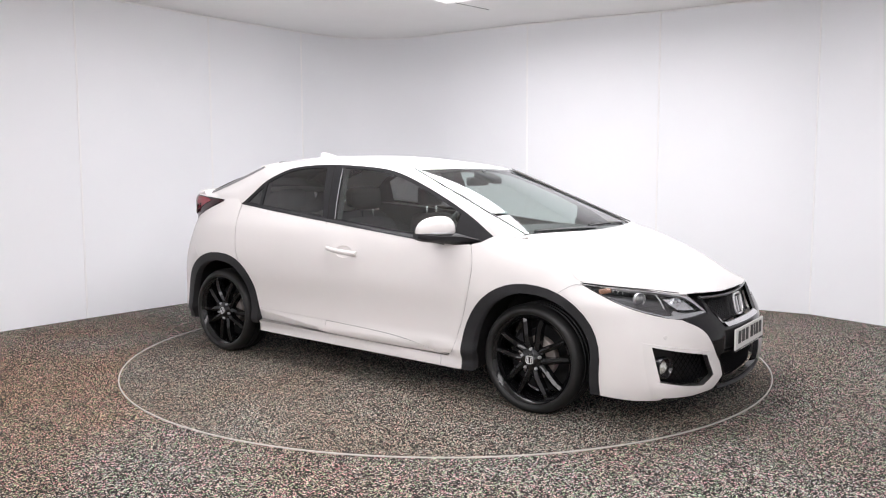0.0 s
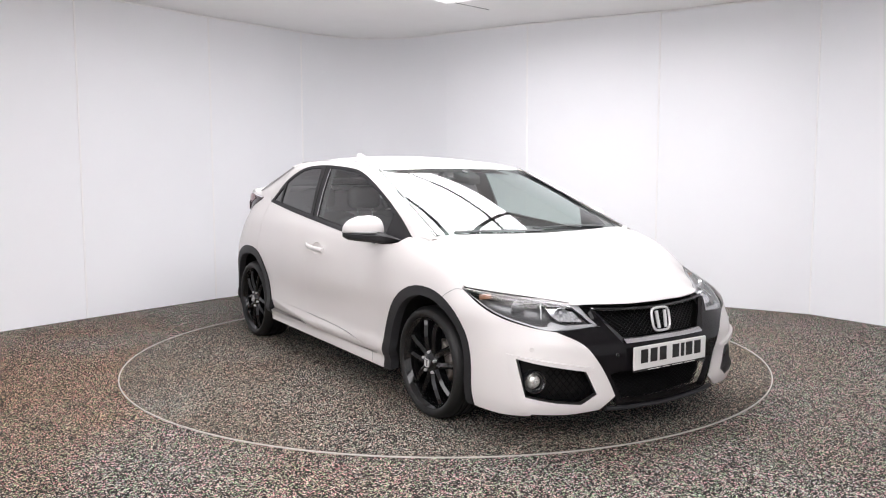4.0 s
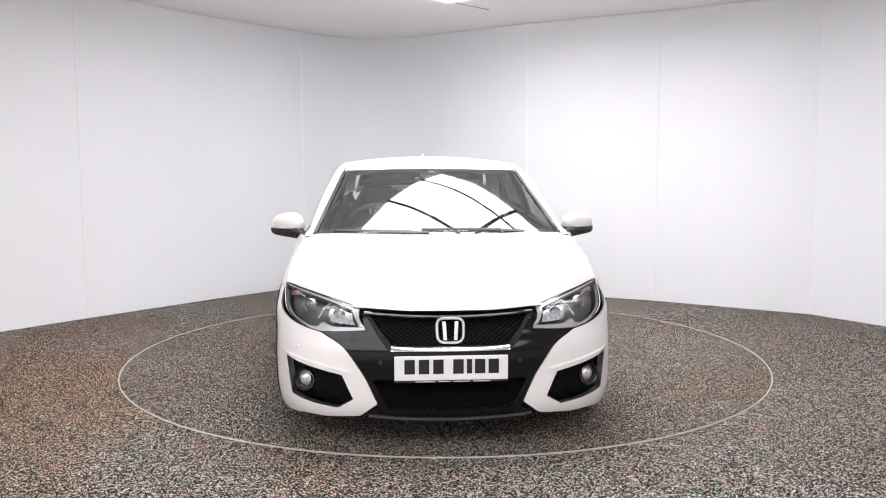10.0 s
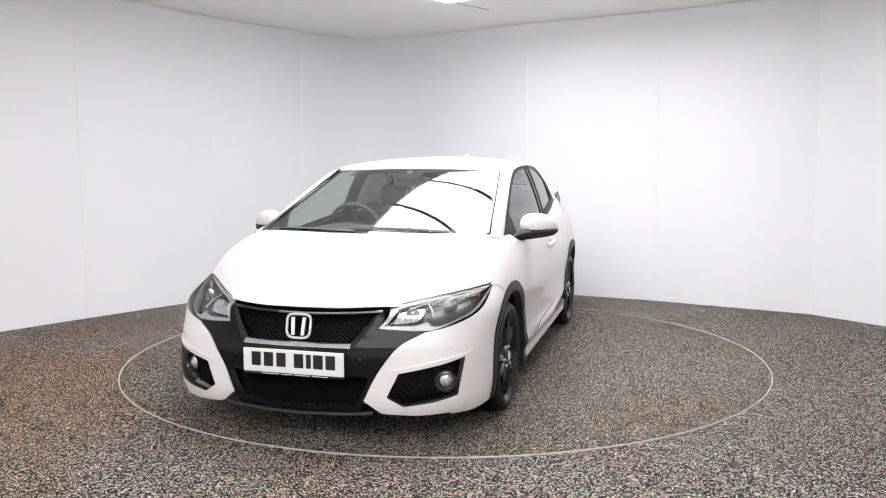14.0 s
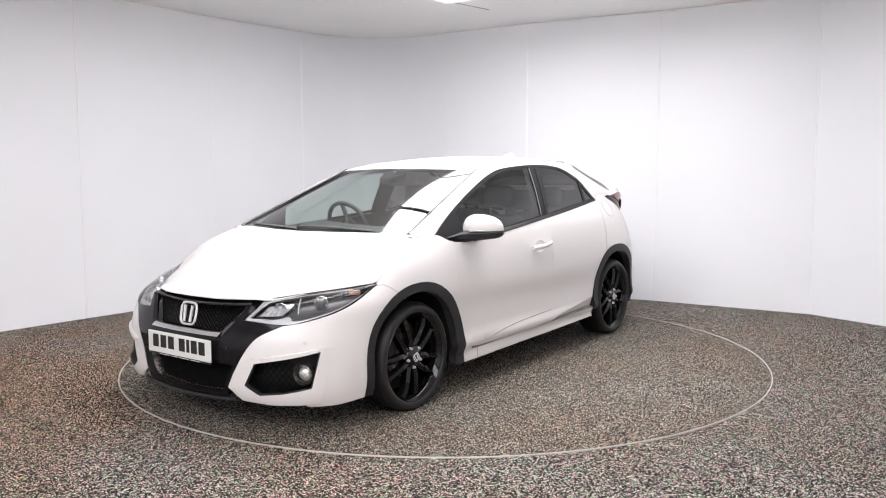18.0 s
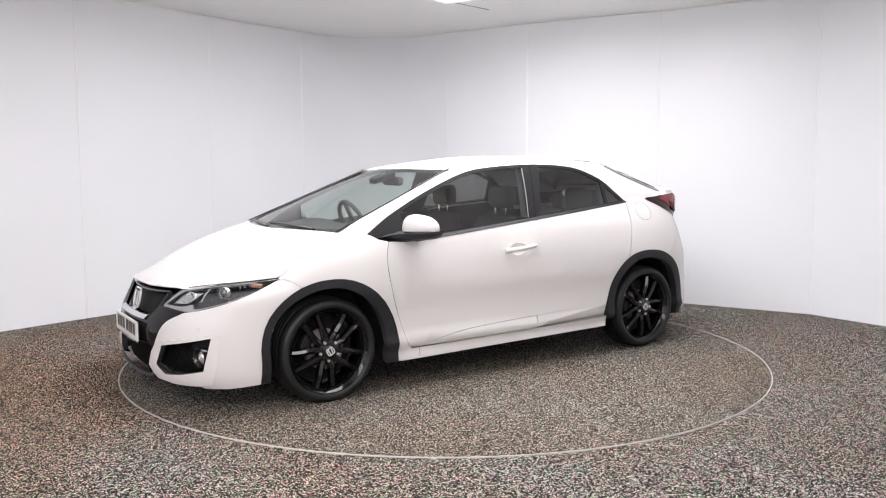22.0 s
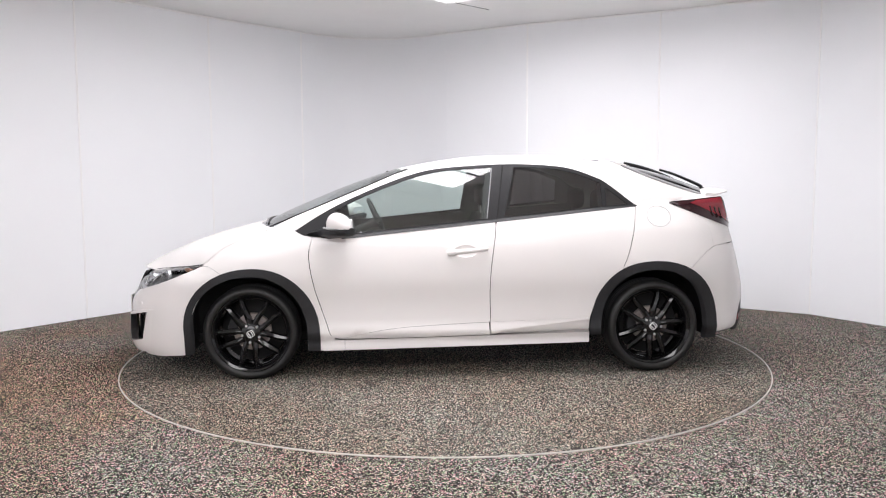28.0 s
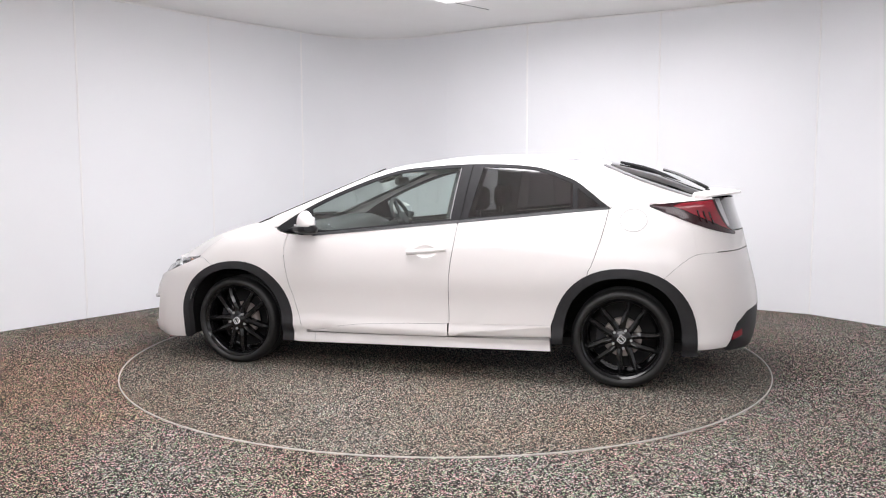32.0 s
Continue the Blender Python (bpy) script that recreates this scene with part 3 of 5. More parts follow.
def fender(s):
    top = [(x, EDGE_Z(x) - 0.004) for x in np.linspace(1.03, 1.575, 14)]
    out = chain([(0.91, 0.902), (0.965, 0.914), (1.005, 0.936)], top, [(1.60, 0.70), (1.597, 0.60), (1.585, 0.568)],
                [p for p in ARCH_F[::-1] if p[0] < 1.585], [(0.80, 0.182), (0.765, 0.252)], [(x + 0.005, z) for x, z in DOOR_F[::-1] if z < 0.90])
    return panel("fender", out, on_side, PAINT, car, (0.045, 0.045), s, 0.006, label="white front fender")


both(fender)
for s in (1, -1):
    seam = spline([(1.588, 0.722), (1.552, 0.722), (1.505, 0.697), (1.470, 0.674)], 4)
    part("fender_seam", tube_bm([(p[0], (p[1] + 0.0003) * s, p[2]) for p in (on_side(x, z) for x, z in seam)], 0.0014, 5), MOULDING, car)


def quarter(s):
    lamp_low = [(-1.44, 1.095), (-1.70, 0.995), (-1.84, 0.950)]
    seam = spline([(-1.84, 0.828), (-1.72, 0.820), (-1.63, 0.766), (-1.53, 0.675)], 4)
    # ARCH_R runs from the tail to the doors
    out = chain([(-1.206, 1.080), (-1.26, 1.112), (-1.32, 1.128), (-1.44, 1.122)], lamp_low, seam, [p for p in ARCH_R if -1.52 < p[0] < -1.09],
                [(x - 0.004, z) for x, z in REAR_CUT[::-1]])
    return panel("quarter_panel", out, on_side, PAINT, car, (0.045, 0.045), s, 0.006, label="white rear quarter panel")


both(quarter)

DLO_TOP = spline([(1.018, 0.936), (0.82, 1.058), (0.585, 1.172), (0.285, 1.287), (0.06, 1.334), (-0.336, 1.358), (-0.64, 1.349),
                  (-0.82, 1.318), (-1.0, 1.243), (-1.11, 1.160), (-1.212, 1.084)], 5)
DLO_LOW = [(-1.212, 1.084), (-0.9, belt(-0.9)), (-0.27, 0.993), (0.2, belt(0.2)), (0.6, 0.906)] + spline([(0.6, 0.906), (0.80, 0.897), (0.96, 0.910), (1.018, 0.936)], 4)


CUP = [(-0.066 + 0.075 * math.cos(a), 0.806 + 0.039 * math.sin(a)) for a in (2 * math.pi * k / 28 for k in range(28))]


def foot_line(x):
    """The diagonal fold on the foot of the rear door."""
    return CREASE(x) - 0.010 - 0.042 * max(0.0, (x + 0.872) / 0.572)


def doors(s):
    crease = [(x, CREASE(x)) for x in np.linspace(0.70, -0.215, 12)]
    front = chain(up_edge(-0.262, 0.60), [(0.80, 0.892), (0.895, 0.900)], [p for p in DOOR_F if p[1] < 0.9 and p[0] > 0.775], [(0.76, 0.262)], crease,
                  [(x + 0.0025, z) for x, z in SPLIT[::-1] if z > 0.352][:-2])
    d = panel("front_door", front, on_side, PAINT, car, (0.05, 0.045), s, 0.006, label="white front door", holes=(CUP,))
    foot = chain([(0.775, 0.254), (0.70, 0.262)], [(x, z - 0.001) for x, z in crease], [(-0.2195, 0.270), (0.2, 0.260)])
    panel("door_foot", foot, lambda x, z: (x, side_y(x, z) + 0.005 * min(1.0, max(0.0, (0.68 - x) / 0.2)), z), PAINT, d, (0.05, 0.02), s, 0.006, label="white sculpted door foot")
    crease = [(x, CREASE(x)) for x in np.linspace(-0.225, -0.872, 9)]
    rear = chain(up_edge(-1.19, -0.275), [(x - 0.0025, z) for x, z in SPLIT if z > 0.355][1:], crease,
                 sorted([p for p in ARCH_R if -1.092 < p[0] and p[1] > 0.375], key=lambda p: -p[0]), REAR_CUT[::-1])
    e = panel("rear_door", rear, on_side, PAINT, car, (0.05, 0.045), s, 0.006, label="white rear door")
    fold = [(x, foot_line(x)) for x in np.linspace(-0.872, -0.300, 8)]
    upper = chain([(x, z - 0.001) for x, z in crease], fold, [(-0.268, 0.274), (-0.2245, 0.272)])
    panel("door_foot", upper, lambda x, z: (x, side_y(x, z) - 0.001, z), PAINT, e, (0.03, 0.02), s, 0.006, label="white sculpted door foot")

    def recess(x, z):
        return (x, side_y(x, z) - 0.002 - 0.50 * max(0.0, foot_line(x) - z), z)
    panel("door_foot_scallop", chain(fold, [(-0.270, 0.274), (-0.872, 0.284)]), recess, PAINT, e, (0.03, 0.015), s, 0.004, label="white hollowed facet of the door foot")
    return d, e


DOORS = both(doors)


def sill(s):
    out = chain([(0.84, 0.178), (0.80, 0.246), (0.745, 0.246), (0.2, 0.254), (-0.222, 0.264), (-0.868, 0.277), (-0.872, 0.208), (0.2, 0.190)])
    return panel("side_sill", out, on_side, PAINT, car, (0.06, 0.02), s, lip=0.05, label="white side sill")


both(sill)
for s in (1, -1):
    q = [on_side(0.705, z) for z in (0.246, 0.22, 0.186)]
    part("sill_seam", tube_bm([(x, (y + 0.0004) * s, z) for x, y, z in q], 0.0016, 5), MOULDING, car)


def arch_trim(s):
    for name, o, i in (("front_arch_trim", ARCH_F, IN_F), ("rear_arch_trim", ARCH_R, IN_R)):
        panel(name, chain(o, i[::-1]), on_side, TRIM, car, (0.04, 0.04), s, lip=0.05, lift=0.007, label="dark grey plastic wheel arch trim")


both(arch_trim)

# the tail lamps stand out from the body and stay upright
LAMP_T = hermite([(-1.96, 0.40), (-1.92, 0.52), (-1.88, 0.59), (-1.84, 0.635), (-1.80, 0.662), (-1.70, 0.684), (-1.60, 0.688), (-1.44, 0.690)])
LAMP_LOW = hermite([(-1.96, 0.920), (-1.93, 0.925), (-1.75, 0.978), (-1.58, 1.045), (-1.44, 1.108)])


def lamp_top(x):
    return 1.106 + (-1.452 - x) * 0.102


def on_tail_lamp(x, z):
    zl = LAMP_LOW(x)
    k = min(1.0, max(0.0, (z - zl) / 0.16))
    k = k * (2 - k)
    low = side_y(x, zl) + 0.003
    y = low + (LAMP_T(x) + 0.012 - low) * k
    return (x, y - 0.020 * max(0.0, (z - 1.09) / 0.05) ** 2, z)


# greenhouse


def greenhouse(s):
    d, e = DOORS[0 if s > 0 else 1]
    inset = 0.024
    cy = 1.12
    # dark surround of all side windows, with the glass openings cut out
    top = [(x, z) for x, z in DLO_TOP]
    f_open = chain(spline([(0.765, 1.064), (0.575, 1.155), (0.278, 1.268), (0.058, 1.316), (-0.252, 1.338)], 4), [(-0.207, 1.008), (0.2, belt(0.2) + 0.02), (0.60, 0.926), (0.735, 0.922)])
    r_open = chain(spline([(-0.402, 1.340), (-0.64, 1.332), (-0.803, 1.303), (-0.978, 1.234)], 4), [(-0.982, 1.080), (-0.325, 1.018)])
    q_open = chain(spline([(-1.006, 1.208), (-1.085, 1.150), (-1.152, 1.096)], 4), [(-1.010, 1.083)])
    panel("window_frame", chain(DLO_TOP, DLO_LOW), on_glass, TRIM, car, (0.05, 0.05), s, lip=0.012, lift=0.002, holes=(f_open, r_open, q_open), label="dark grey side window surround")
    panel("window_glass", f_open, on_glass, SIDE_GLASS, d, (0.08, 0.08), s, lip=0, lift=-0.004, label="clear front door window")
    panel("window_glass", r_open, on_glass, PRIVACY, e, (0.08, 0.08), s, lip=0, lift=-0.004, label="dark tinted rear door window")
    panel("quarter_window", q_open, on_glass, PRIVACY, e, (0.08, 0.08), s, lip=0, lift=-0.004, label="small dark tinted quarter window")
    for trim_line in ([(-0.185, 0.98), (-0.175, 1.02), (-0.225, 1.372), (-0.430, 1.372), (-0.350, 1.01), (-0.350, 0.98)],
                      [(-0.960, 1.05), (-0.955, 1.25), (-0.90, 1.29), (-0.98, 1.265), (-1.10, 1.18), (-1.22, 1.09), (-1.17, 1.06)]):
        panel("pillar_trim", trim_line, lambda x, z: (x, glass_y(x, z) - 0.030, z), CABIN, car, (0.08, 0.08), s, lip=0, label="charcoal inner pillar trim")
    # gap between the doors on the pillar, and a strip imitating the glass edge's glint
    gap = [on_glass(-0.275 - 0.055 * k, 0.995 + 0.357 * k) for k in np.linspace(0, 1, 9)]
    part("pillar_gap", tube_bm([(p[0], (p[1] + 0.003) * s, p[2]) for p in gap], 0.004, 6), DARK, car)
    strip = [on_glass(-0.211 - 0.043 * k, 1.008 + 0.324 * k) for k in np.linspace(0, 1, 9)]
    part("glass_edge_glint", tube_bm([(p[0], (p[1] + 0.002) * s, p[2]) for p in strip], 0.0035, 6), MOULDING, d, "grey strip imitating the glint of the glass edge")
    xs = np.linspace(-1.2, 0.72, 16)
    waist = [[(x, side_y(x, belt(x) - 0.004) + 0.003, belt(x) - 0.006) for x in xs], [(x, max(glass_y(x, belt(x)), side_y(x, belt(x)) - 0.01) + 0.002, belt(x) + 0.006) for x in xs], [(x, glass_y(x, belt(x) + 0.012) + 0.003, belt(x) + 0.012) for x in xs]]
    loft("waist_strip", waist, TRIM, car, 40, 4, s, "black waist strip")
    # pillar and roof rail in body colour
    a = [on_glass(x, z + 0.002) for x, z in DLO_TOP[::2]]
    b = []
    for x, y, z in a:
        if x > 0.27:
            t = (1.16 - x) / 0.89
            b.append((x + 0.02, 0.722 - 0.130 * t, 0.960 + 0.37 * t))
        else:
            b.append((x, ROOF_EY(max(x, -1.2)), ROOF_EZ(max(x, -1.2))))
    keep = [i for i in range(len(a)) if a[i][0] > -0.95]
    a = [(1.20, 0.764, 0.934), (1.10, 0.778, 0.944)] + [a[i] for i in keep]
    b = [(1.215, 0.716, 0.944), (1.165, 0.722, 0.957)] + [b[i] for i in keep]
    a += [on_glass(x, z + 0.002) for x, z in [(-1.0, 1.245), (-1.11, 1.162), (-1.212, 1.086)]] + [on_side(-1.32, 1.116), on_side(-1.45, 1.108)]
    b += [(-1.1, 0.540, 1.366), (-1.17, 0.545, 1.340), (-1.35, 0.580, 1.266), (-1.50, 0.600, 1.212), (-1.66, 0.612, 1.160)]
    mid = [tuple((np.array(p) + np.array(q)) / 2 + np.array((0, 0.014, 0.008))) for p, q in zip(a, b)]
    loft("roof_rail", [a, mid, b], PAINT, car, 80, 5, s, "white pillar and roof rail")
    edge = spline([(-1.155, 0.540, 1.352), (-1.35, 0.580, 1.272), (-1.50, 0.600, 1.218), (-1.66, 0.612, 1.166), (-1.71, 0.612, 1.152)], 5)
    part("rear_window_moulding", tube_bm([(x, y * s, z) for x, y, z in edge], 0.0075, 8, flat=1.2), MOULDING, car, "grey moulding beside the rear window", True)
    top = [(x, LAMP_T(x) - 0.002, lamp_top(x) + 0.003) for x in (-1.45, -1.55, -1.66, -1.76, -1.80)]
    ridge = [(-1.66, 0.612, 1.160), (-1.68, 0.614, 1.156), (-1.71, 0.615, 1.153), (-1.77, 0.612, 1.152), (-1.80, 0.610, 1.152)]
    loft("lamp_shoulder", [top, [tuple((np.array(p) + np.array(q)) / 2 + np.array((0, 0.010, 0.008))) for p, q in zip(top, ridge)], ridge], PAINT, car, 16, 5, s)


both(greenhouse)

# roof
roof_line = chain([(x, ROOF_EY(x)) for x in np.linspace(0.27, -1.19, 16)], [(x, -ROOF_EY(x)) for x in np.linspace(-1.19, 0.27, 16)],
                  spline([(0.27, -0.585), (0.335, -0.3), (0.36, 0.0), (0.335, 0.3), (0.27, 0.585)], 5))
panel("roof", roof_line, on_roof, PAINT, car, (0.08, 0.06), lip=0.012, label="white painted roof")
panel("headlining", [(0.25, 0.53), (-1.1, 0.53), (-1.1, -0.53), (0.25, -0.53)], lambda x, y: tuple(np.array(on_roof(x, y)) - (0, 0, 0.05)), LINER, car, (0.1, 0.1), lip=0, label="light grey headlining")

# windscreen with its dark border
screen_half = chain(spline([(0.36, 0.0), (0.335, 0.3), (0.275, 0.578)], 5), [(0.5, 0.612), (0.8, 0.656), (1.0, 0.685), (1.155, 0.708)],
                    spline([(1.155, 0.708), (1.255, 0.46), (1.30, 0.2), (1.31, 0.0)], 5))
screen_line = screen_half + [(x, -y) for x, y in screen_half[::-1] if y > 1e-6]
inner_half = chain(spline([(0.385, 0.0), (0.36, 0.3), (0.305, 0.555)], 5), [(0.5, 0.588), (0.8, 0.634), (1.0, 0.662), (1.13, 0.680)],
                   spline([(1.13, 0.680), (1.215, 0.46), (1.260, 0.2), (1.270, 0.0)], 5))
inner_line = inner_half + [(x, -y) for x, y in inner_half[::-1] if y > 1e-6]
windscreen = panel("windscreen", screen_line, on_screen, GLASS, car, (0.06, 0.06), lip=0, label="green tinted windscreen")
panel("black_border", screen_line, on_screen, GLOSS, windscreen, (0.06, 0.06), lip=0, lift=-0.003, holes=(inner_line,), label="black printed glass border")
for s in (1, -1):
    edge = [(x + 0.020, 0.711 - 0.130 * (1.16 - x) / 0.89, 0.9635 + 0.37 * (1.16 - x) / 0.89) for x in np.linspace(1.165, 0.275, 12)]
    part("screen_moulding", tube_bm([(p[0], p[1] * s, p[2]) for p in edge], 0.0055, 8, flat=0.8), GLOSS, windscreen, "dark windscreen moulding", True)
    ditch = [(x, ROOF_EY(x) * s, ROOF_EZ(x) + 0.001) for x in np.linspace(0.27, -1.0, 14)]
    part("roof_moulding", tube_bm(ditch, 0.005, 6), MOULDING, car, "grey roof moulding", True)

box_line = [(0.400, 0.075), (0.43, 0.085), (0.50, 0.075), (0.545, 0.045), (0.545, -0.045), (0.50, -0.075), (0.43, -0.085), (0.400, -0.075)]
part("sensor_housing", prism_bm(box_line, 0.040, lambda u, v, d: (u, v, on_screen(u, v)[2] - 0.008 - d), 0.006), DARK, windscreen, "black camera housing behind the glass", True)

# scuttle below the windscreen
cow = [(1.292, 0.0), (1.285, 0.2), (1.240, 0.46), (1.140, 0.705)]
front_lip = [(1.335, 0.0), (1.325, 0.2), (1.275, 0.46), (1.175, 0.715)]
loft("scuttle", [[(x, -y, on_screen(x, y)[2] - 0.004) for x, y in cow[::-1]] + [(x, y, on_screen(x, y)[2] - 0.004) for x, y in cow[1:]],
                 [(x, -y, on_hood(x, y)[2] - 0.012) for x, y in front_lip[::-1]] + [(x, y, on_hood(x, y)[2] - 0.012) for x, y in front_lip[1:]]],
     SCUTTLE, car, 40, 2, label="grey plastic scuttle panel")
# wipers
for name, pts in (("wiper", [(1.305, -0.06), (1.262, -0.33), (1.190, -0.60)]), ("wiper", [(1.235, 0.50), (1.262, 0.22), (1.275, -0.10)])):
    arm = spline([(x, y, on_screen(x, y)[2] + 0.012) for x, y in pts], 6)
    w = part(name, tube_bm(arm, lambda t: 0.006 - 0.003 * t, 6), WIPER, car, "dark grey wiper arm", True)
    q = spline([(x - 0.012, y, on_screen(x - 0.012, y)[2] + 0.006) for x, y in pts], 6)
    part("blade", tube_bm(q, 0.0045, 6, flat=1.2), TRIM, w, "black rubber wiper blade", True)

# nose: white bumper wings, graphite centre, grilles
WING = chain([(64.9, 0.728), (66.0, 0.66), (66.6, 0.572)], [(63.5, 0.48), (61.0, 0.363), (59.6, 0.25), (58.8, 0.160)],
             [(50, 0.148), (42.6, 0.150), (41.6, 0.166), (33.0, 0.162), (24.0, 0.176)], [(19.4, 0.236)],
             spline([(19.4, 0.236), (21.6, 0.32), (24.3, 0.402), (28.6, 0.493), (35.6, 0.553)], 4),
             spline([(35.6, 0.553), (43.0, 0.578), (52.6, 0.629), (64.9, 0.725)], 4))
FOG_HOLE = [(46.0, 0.432), (37.0, 0.400), (28.2, 0.370), (25.2, 0.258), (29.5, 0.212), (36, 0.225), (43.6, 0.252)]


LEDGE = hermite([(48.5, 0.452), (37.0, 0.419), (27.6, 0.388), (20.0, 0.360)])


BLADE = chain([(p, LEDGE(p)) for p in np.linspace(48.4, 26.0, 12)], [(24.3, 0.372), (21.6, 0.318), (19.4, 0.236), (24.0, 0.176), (33.0, 0.162), (41.6, 0.166)],
              [(45.5, 0.170), (46.9, 0.252), (47.9, 0.36)])


def on_blade(p, z):
    """The proud blade that frames the fog lamp, 15 mm off the bumper."""
    q = on_nose(p, z)
    k = 0.017 * min(1.0, max(0.0, (p - 17.0) / 8.0)) * (0.12 + 0.88 * min(1.0, max(0.0, (48.4 - p) / 8.0)))
    return (q[0] + 0.82 * k, q[1] + 0.45 * k, q[2])


def bumper(s):
    w = panel("bumper_wing", WING, on_nose, PAINT, car, (2.2, 0.035), s, lip=0.010, holes=(FOG_HOLE,), label="white front bumper wing")
    panel("bumper_blade", BLADE, on_blade, PAINT, w, (2.0, 0.03), s, lip=0.030, holes=(FOG_HOLE,), label="white blade round the fog lamp")
    ps = np.linspace(48.4, 26.0, 14)
    top = [on_blade(p, LEDGE(p)) for p in ps]
    loft("ledge", [[(x, y, z + 0.0005) for x, y, z in top], [(x - 0.030, y - 0.016, z + 0.006) for x, y, z in top]], PAINT, w, 28, 2, s)
    back = panel("fog_lamp_bezel", FOG_HOLE, lambda p, z: tuple(np.array(on_nose(p, z)) - np.array((0.045, 0.028, 0))), MESH, car, (1.2, 0.02), s, lip=0, label="black mesh fog lamp bezel")
    for d in (1, -1):
        for k in range(-3, 12):
            run = []
            for q in range(13):
                z = 0.215 + 0.20 * q / 12
                p = 25 + 1.7 * k + d * (z - 0.3) / 0.2 * 9.0
                if inside((p, z), [FOG_HOLE]) and p < 38.5:
                    c = on_nose(p, z)
                    run.append((c[0] - 0.041, (c[1] - 0.026) * s, z))
            if len(run) > 1:
                part("rib", tube_bm(run, 0.0026, 4), RIB, back)
    fx, fy, fz = 1.985, 0.690 * s, 0.315
    turn = Matrix.Rotation(math.atan2(0.35 * s, 1.0), 4, "Z")
    bm = lathe_bm([(0.036, -0.012), (0.038, 0.004), (0.048, 0.014), (0.054, 0.014), (0.058, -0.004), (0.060, -0.06)], 28, "x")
    bm.transform(Matrix.Translation((fx, fy, fz)) @ turn)
    fl = part("fog_lamp", bm, GLOSS, car, "round front fog lamp", True)
    bm = lathe_bm([(0.0, 0.008), (0.012, 0.007), (0.024, 0.002), (0.032, -0.006), (0.037, -0.012)], 24, "x")
    bm.transform(Matrix.Translation((fx, fy, fz)) @ turn)
    part("lens", bm, FOG_GLASS, fl, "pale frosted fog lamp lens", True)
    bm = lathe_bm([(0.0, 0.0115), (0.005, 0.0115), (0.006, 0.008)], 12, "x")
    bm.transform(Matrix.Translation((fx, fy, fz)) @ turn)
    part("bulb_cap", bm, SILVER, fl, smooth=True)
    sn = on_nose(42.0, 0.478)
    bm = lathe_bm([(0.0, 0.002), (0.010, 0.002), (0.011, 0.0), (0.011, -0.01)], 16, "x")
    bm.transform(Matrix.Translation((sn[0], sn[1] * s, sn[2])) @ Matrix.Rotation(radians(38 * s), 4, "Z"))
    part("parking_sensor", bm, PAINT, car, "white round parking sensor", True)


both(bumper)

FAS = chain([(0, 0.158), (10, 0.160), (18.5, 0.185), (19.2, 0.236)], spline([(19.2, 0.236), (21.4, 0.32), (24.1, 0.402), (28.4, 0.495), (35.4, 0.556)], 4),
            [(30, 0.560), (23.6, 0.567), (25.4, 0.642), (20, 0.640), (10, 0.636), (0, 0.634)])
G_UP = chain([(0, 0.630), (12, 0.633), (24.6, 0.643)], [(21.2, 0.573), (17.4, 0.503), (15.8, 0.486)], [(8, 0.484), (0, 0.484)])
G_LOW = chain([(0, 0.350), (19.5, 0.350), (21.0, 0.340)], [(18.2, 0.25), (16.6, 0.198)], [(0, 0.186)])


def mirrored(line):
    return line + [(-p, z) for p, z in line[::-1] if p > 1e-6]


def on_nose2(p, z):
    q = on_nose(abs(p), z)
    return (q[0], math.copysign(q[1], p), q[2])


panel("bumper_centre", mirrored(FAS), on_nose2, FASCIA, car, (3.0, 0.03), lip=0.03, holes=(mirrored(G_UP), mirrored(G_LOW)), label="gloss graphite bumper centre")


def lattice(name, rows, inset, label, material):
    """A diamond lattice of thin bars over rows of (z, half angle)."""
    bms = []
    zlo, zhi = rows[0][0], rows[-1][0]
    lim = hermite(rows)
    n = 26
    for d in (1, -1):
        for k in range(-n, n + 1):
            run = []
            for j in range(13):
                z = zlo + (zhi - zlo) * j / 12
                p = k * 1.7 + d * (z - (zlo + zhi) / 2) / 0.02 * 1.85
                if abs(p) < lim(z):
                    q = on_nose2(p, z)
                    run.append((q[0] - inset, q[1], q[2]))
            if len(run) > 1:
                bms.append(tube_bm(run, 0.0030, 4))
    return part(name, join_bm(*bms), material, car, label)


upper_grille = lattice("upper_grille", [(0.503, 15.2), (0.57, 19.4), (0.626, 22.4)], 0.040, "black diamond mesh upper grille", MESH)
lower_grille = lattice("lower_grille", [(0.188, 16.2), (0.25, 17.8), (0.348, 20.0)], 0.050, "black diamond mesh lower grille", RIB)
for nm, line in (("backing", G_UP), ("backing", G_LOW)):
    panel(nm, mirrored(line), lambda p, z: tuple(np.array(on_nose2(p, z)) - np.array((0.075, 0, 0))), RIB, upper_grille if line is G_UP else lower_grille, (4, 0.05), lip=0)
# bevelled gloss frame round the sides and the foot of the grille
f_out = [(25.0, 0.642), (21.4, 0.575), (17.8, 0.507), (16.0, 0.485), (8, 0.483), (0, 0.483)]
f_in = [(23.4, 0.640), (19.9, 0.575), (16.6, 0.522), (15.4, 0.506), (8, 0.504), (0, 0.504)]
frame_runs = []
for run, deep in ((f_out, -0.002), (f_in, 0.010)):
    frame_runs.append([(x - deep, y, z) for x, y, z in (on_nose2(p, q) for p, q in run + [(-p, q) for p, q in run[::-1][1:]])])
loft("grille_frame", frame_runs, GLOSS_FRAME, car, 72, 2, label="gloss black bevelled grille frame")
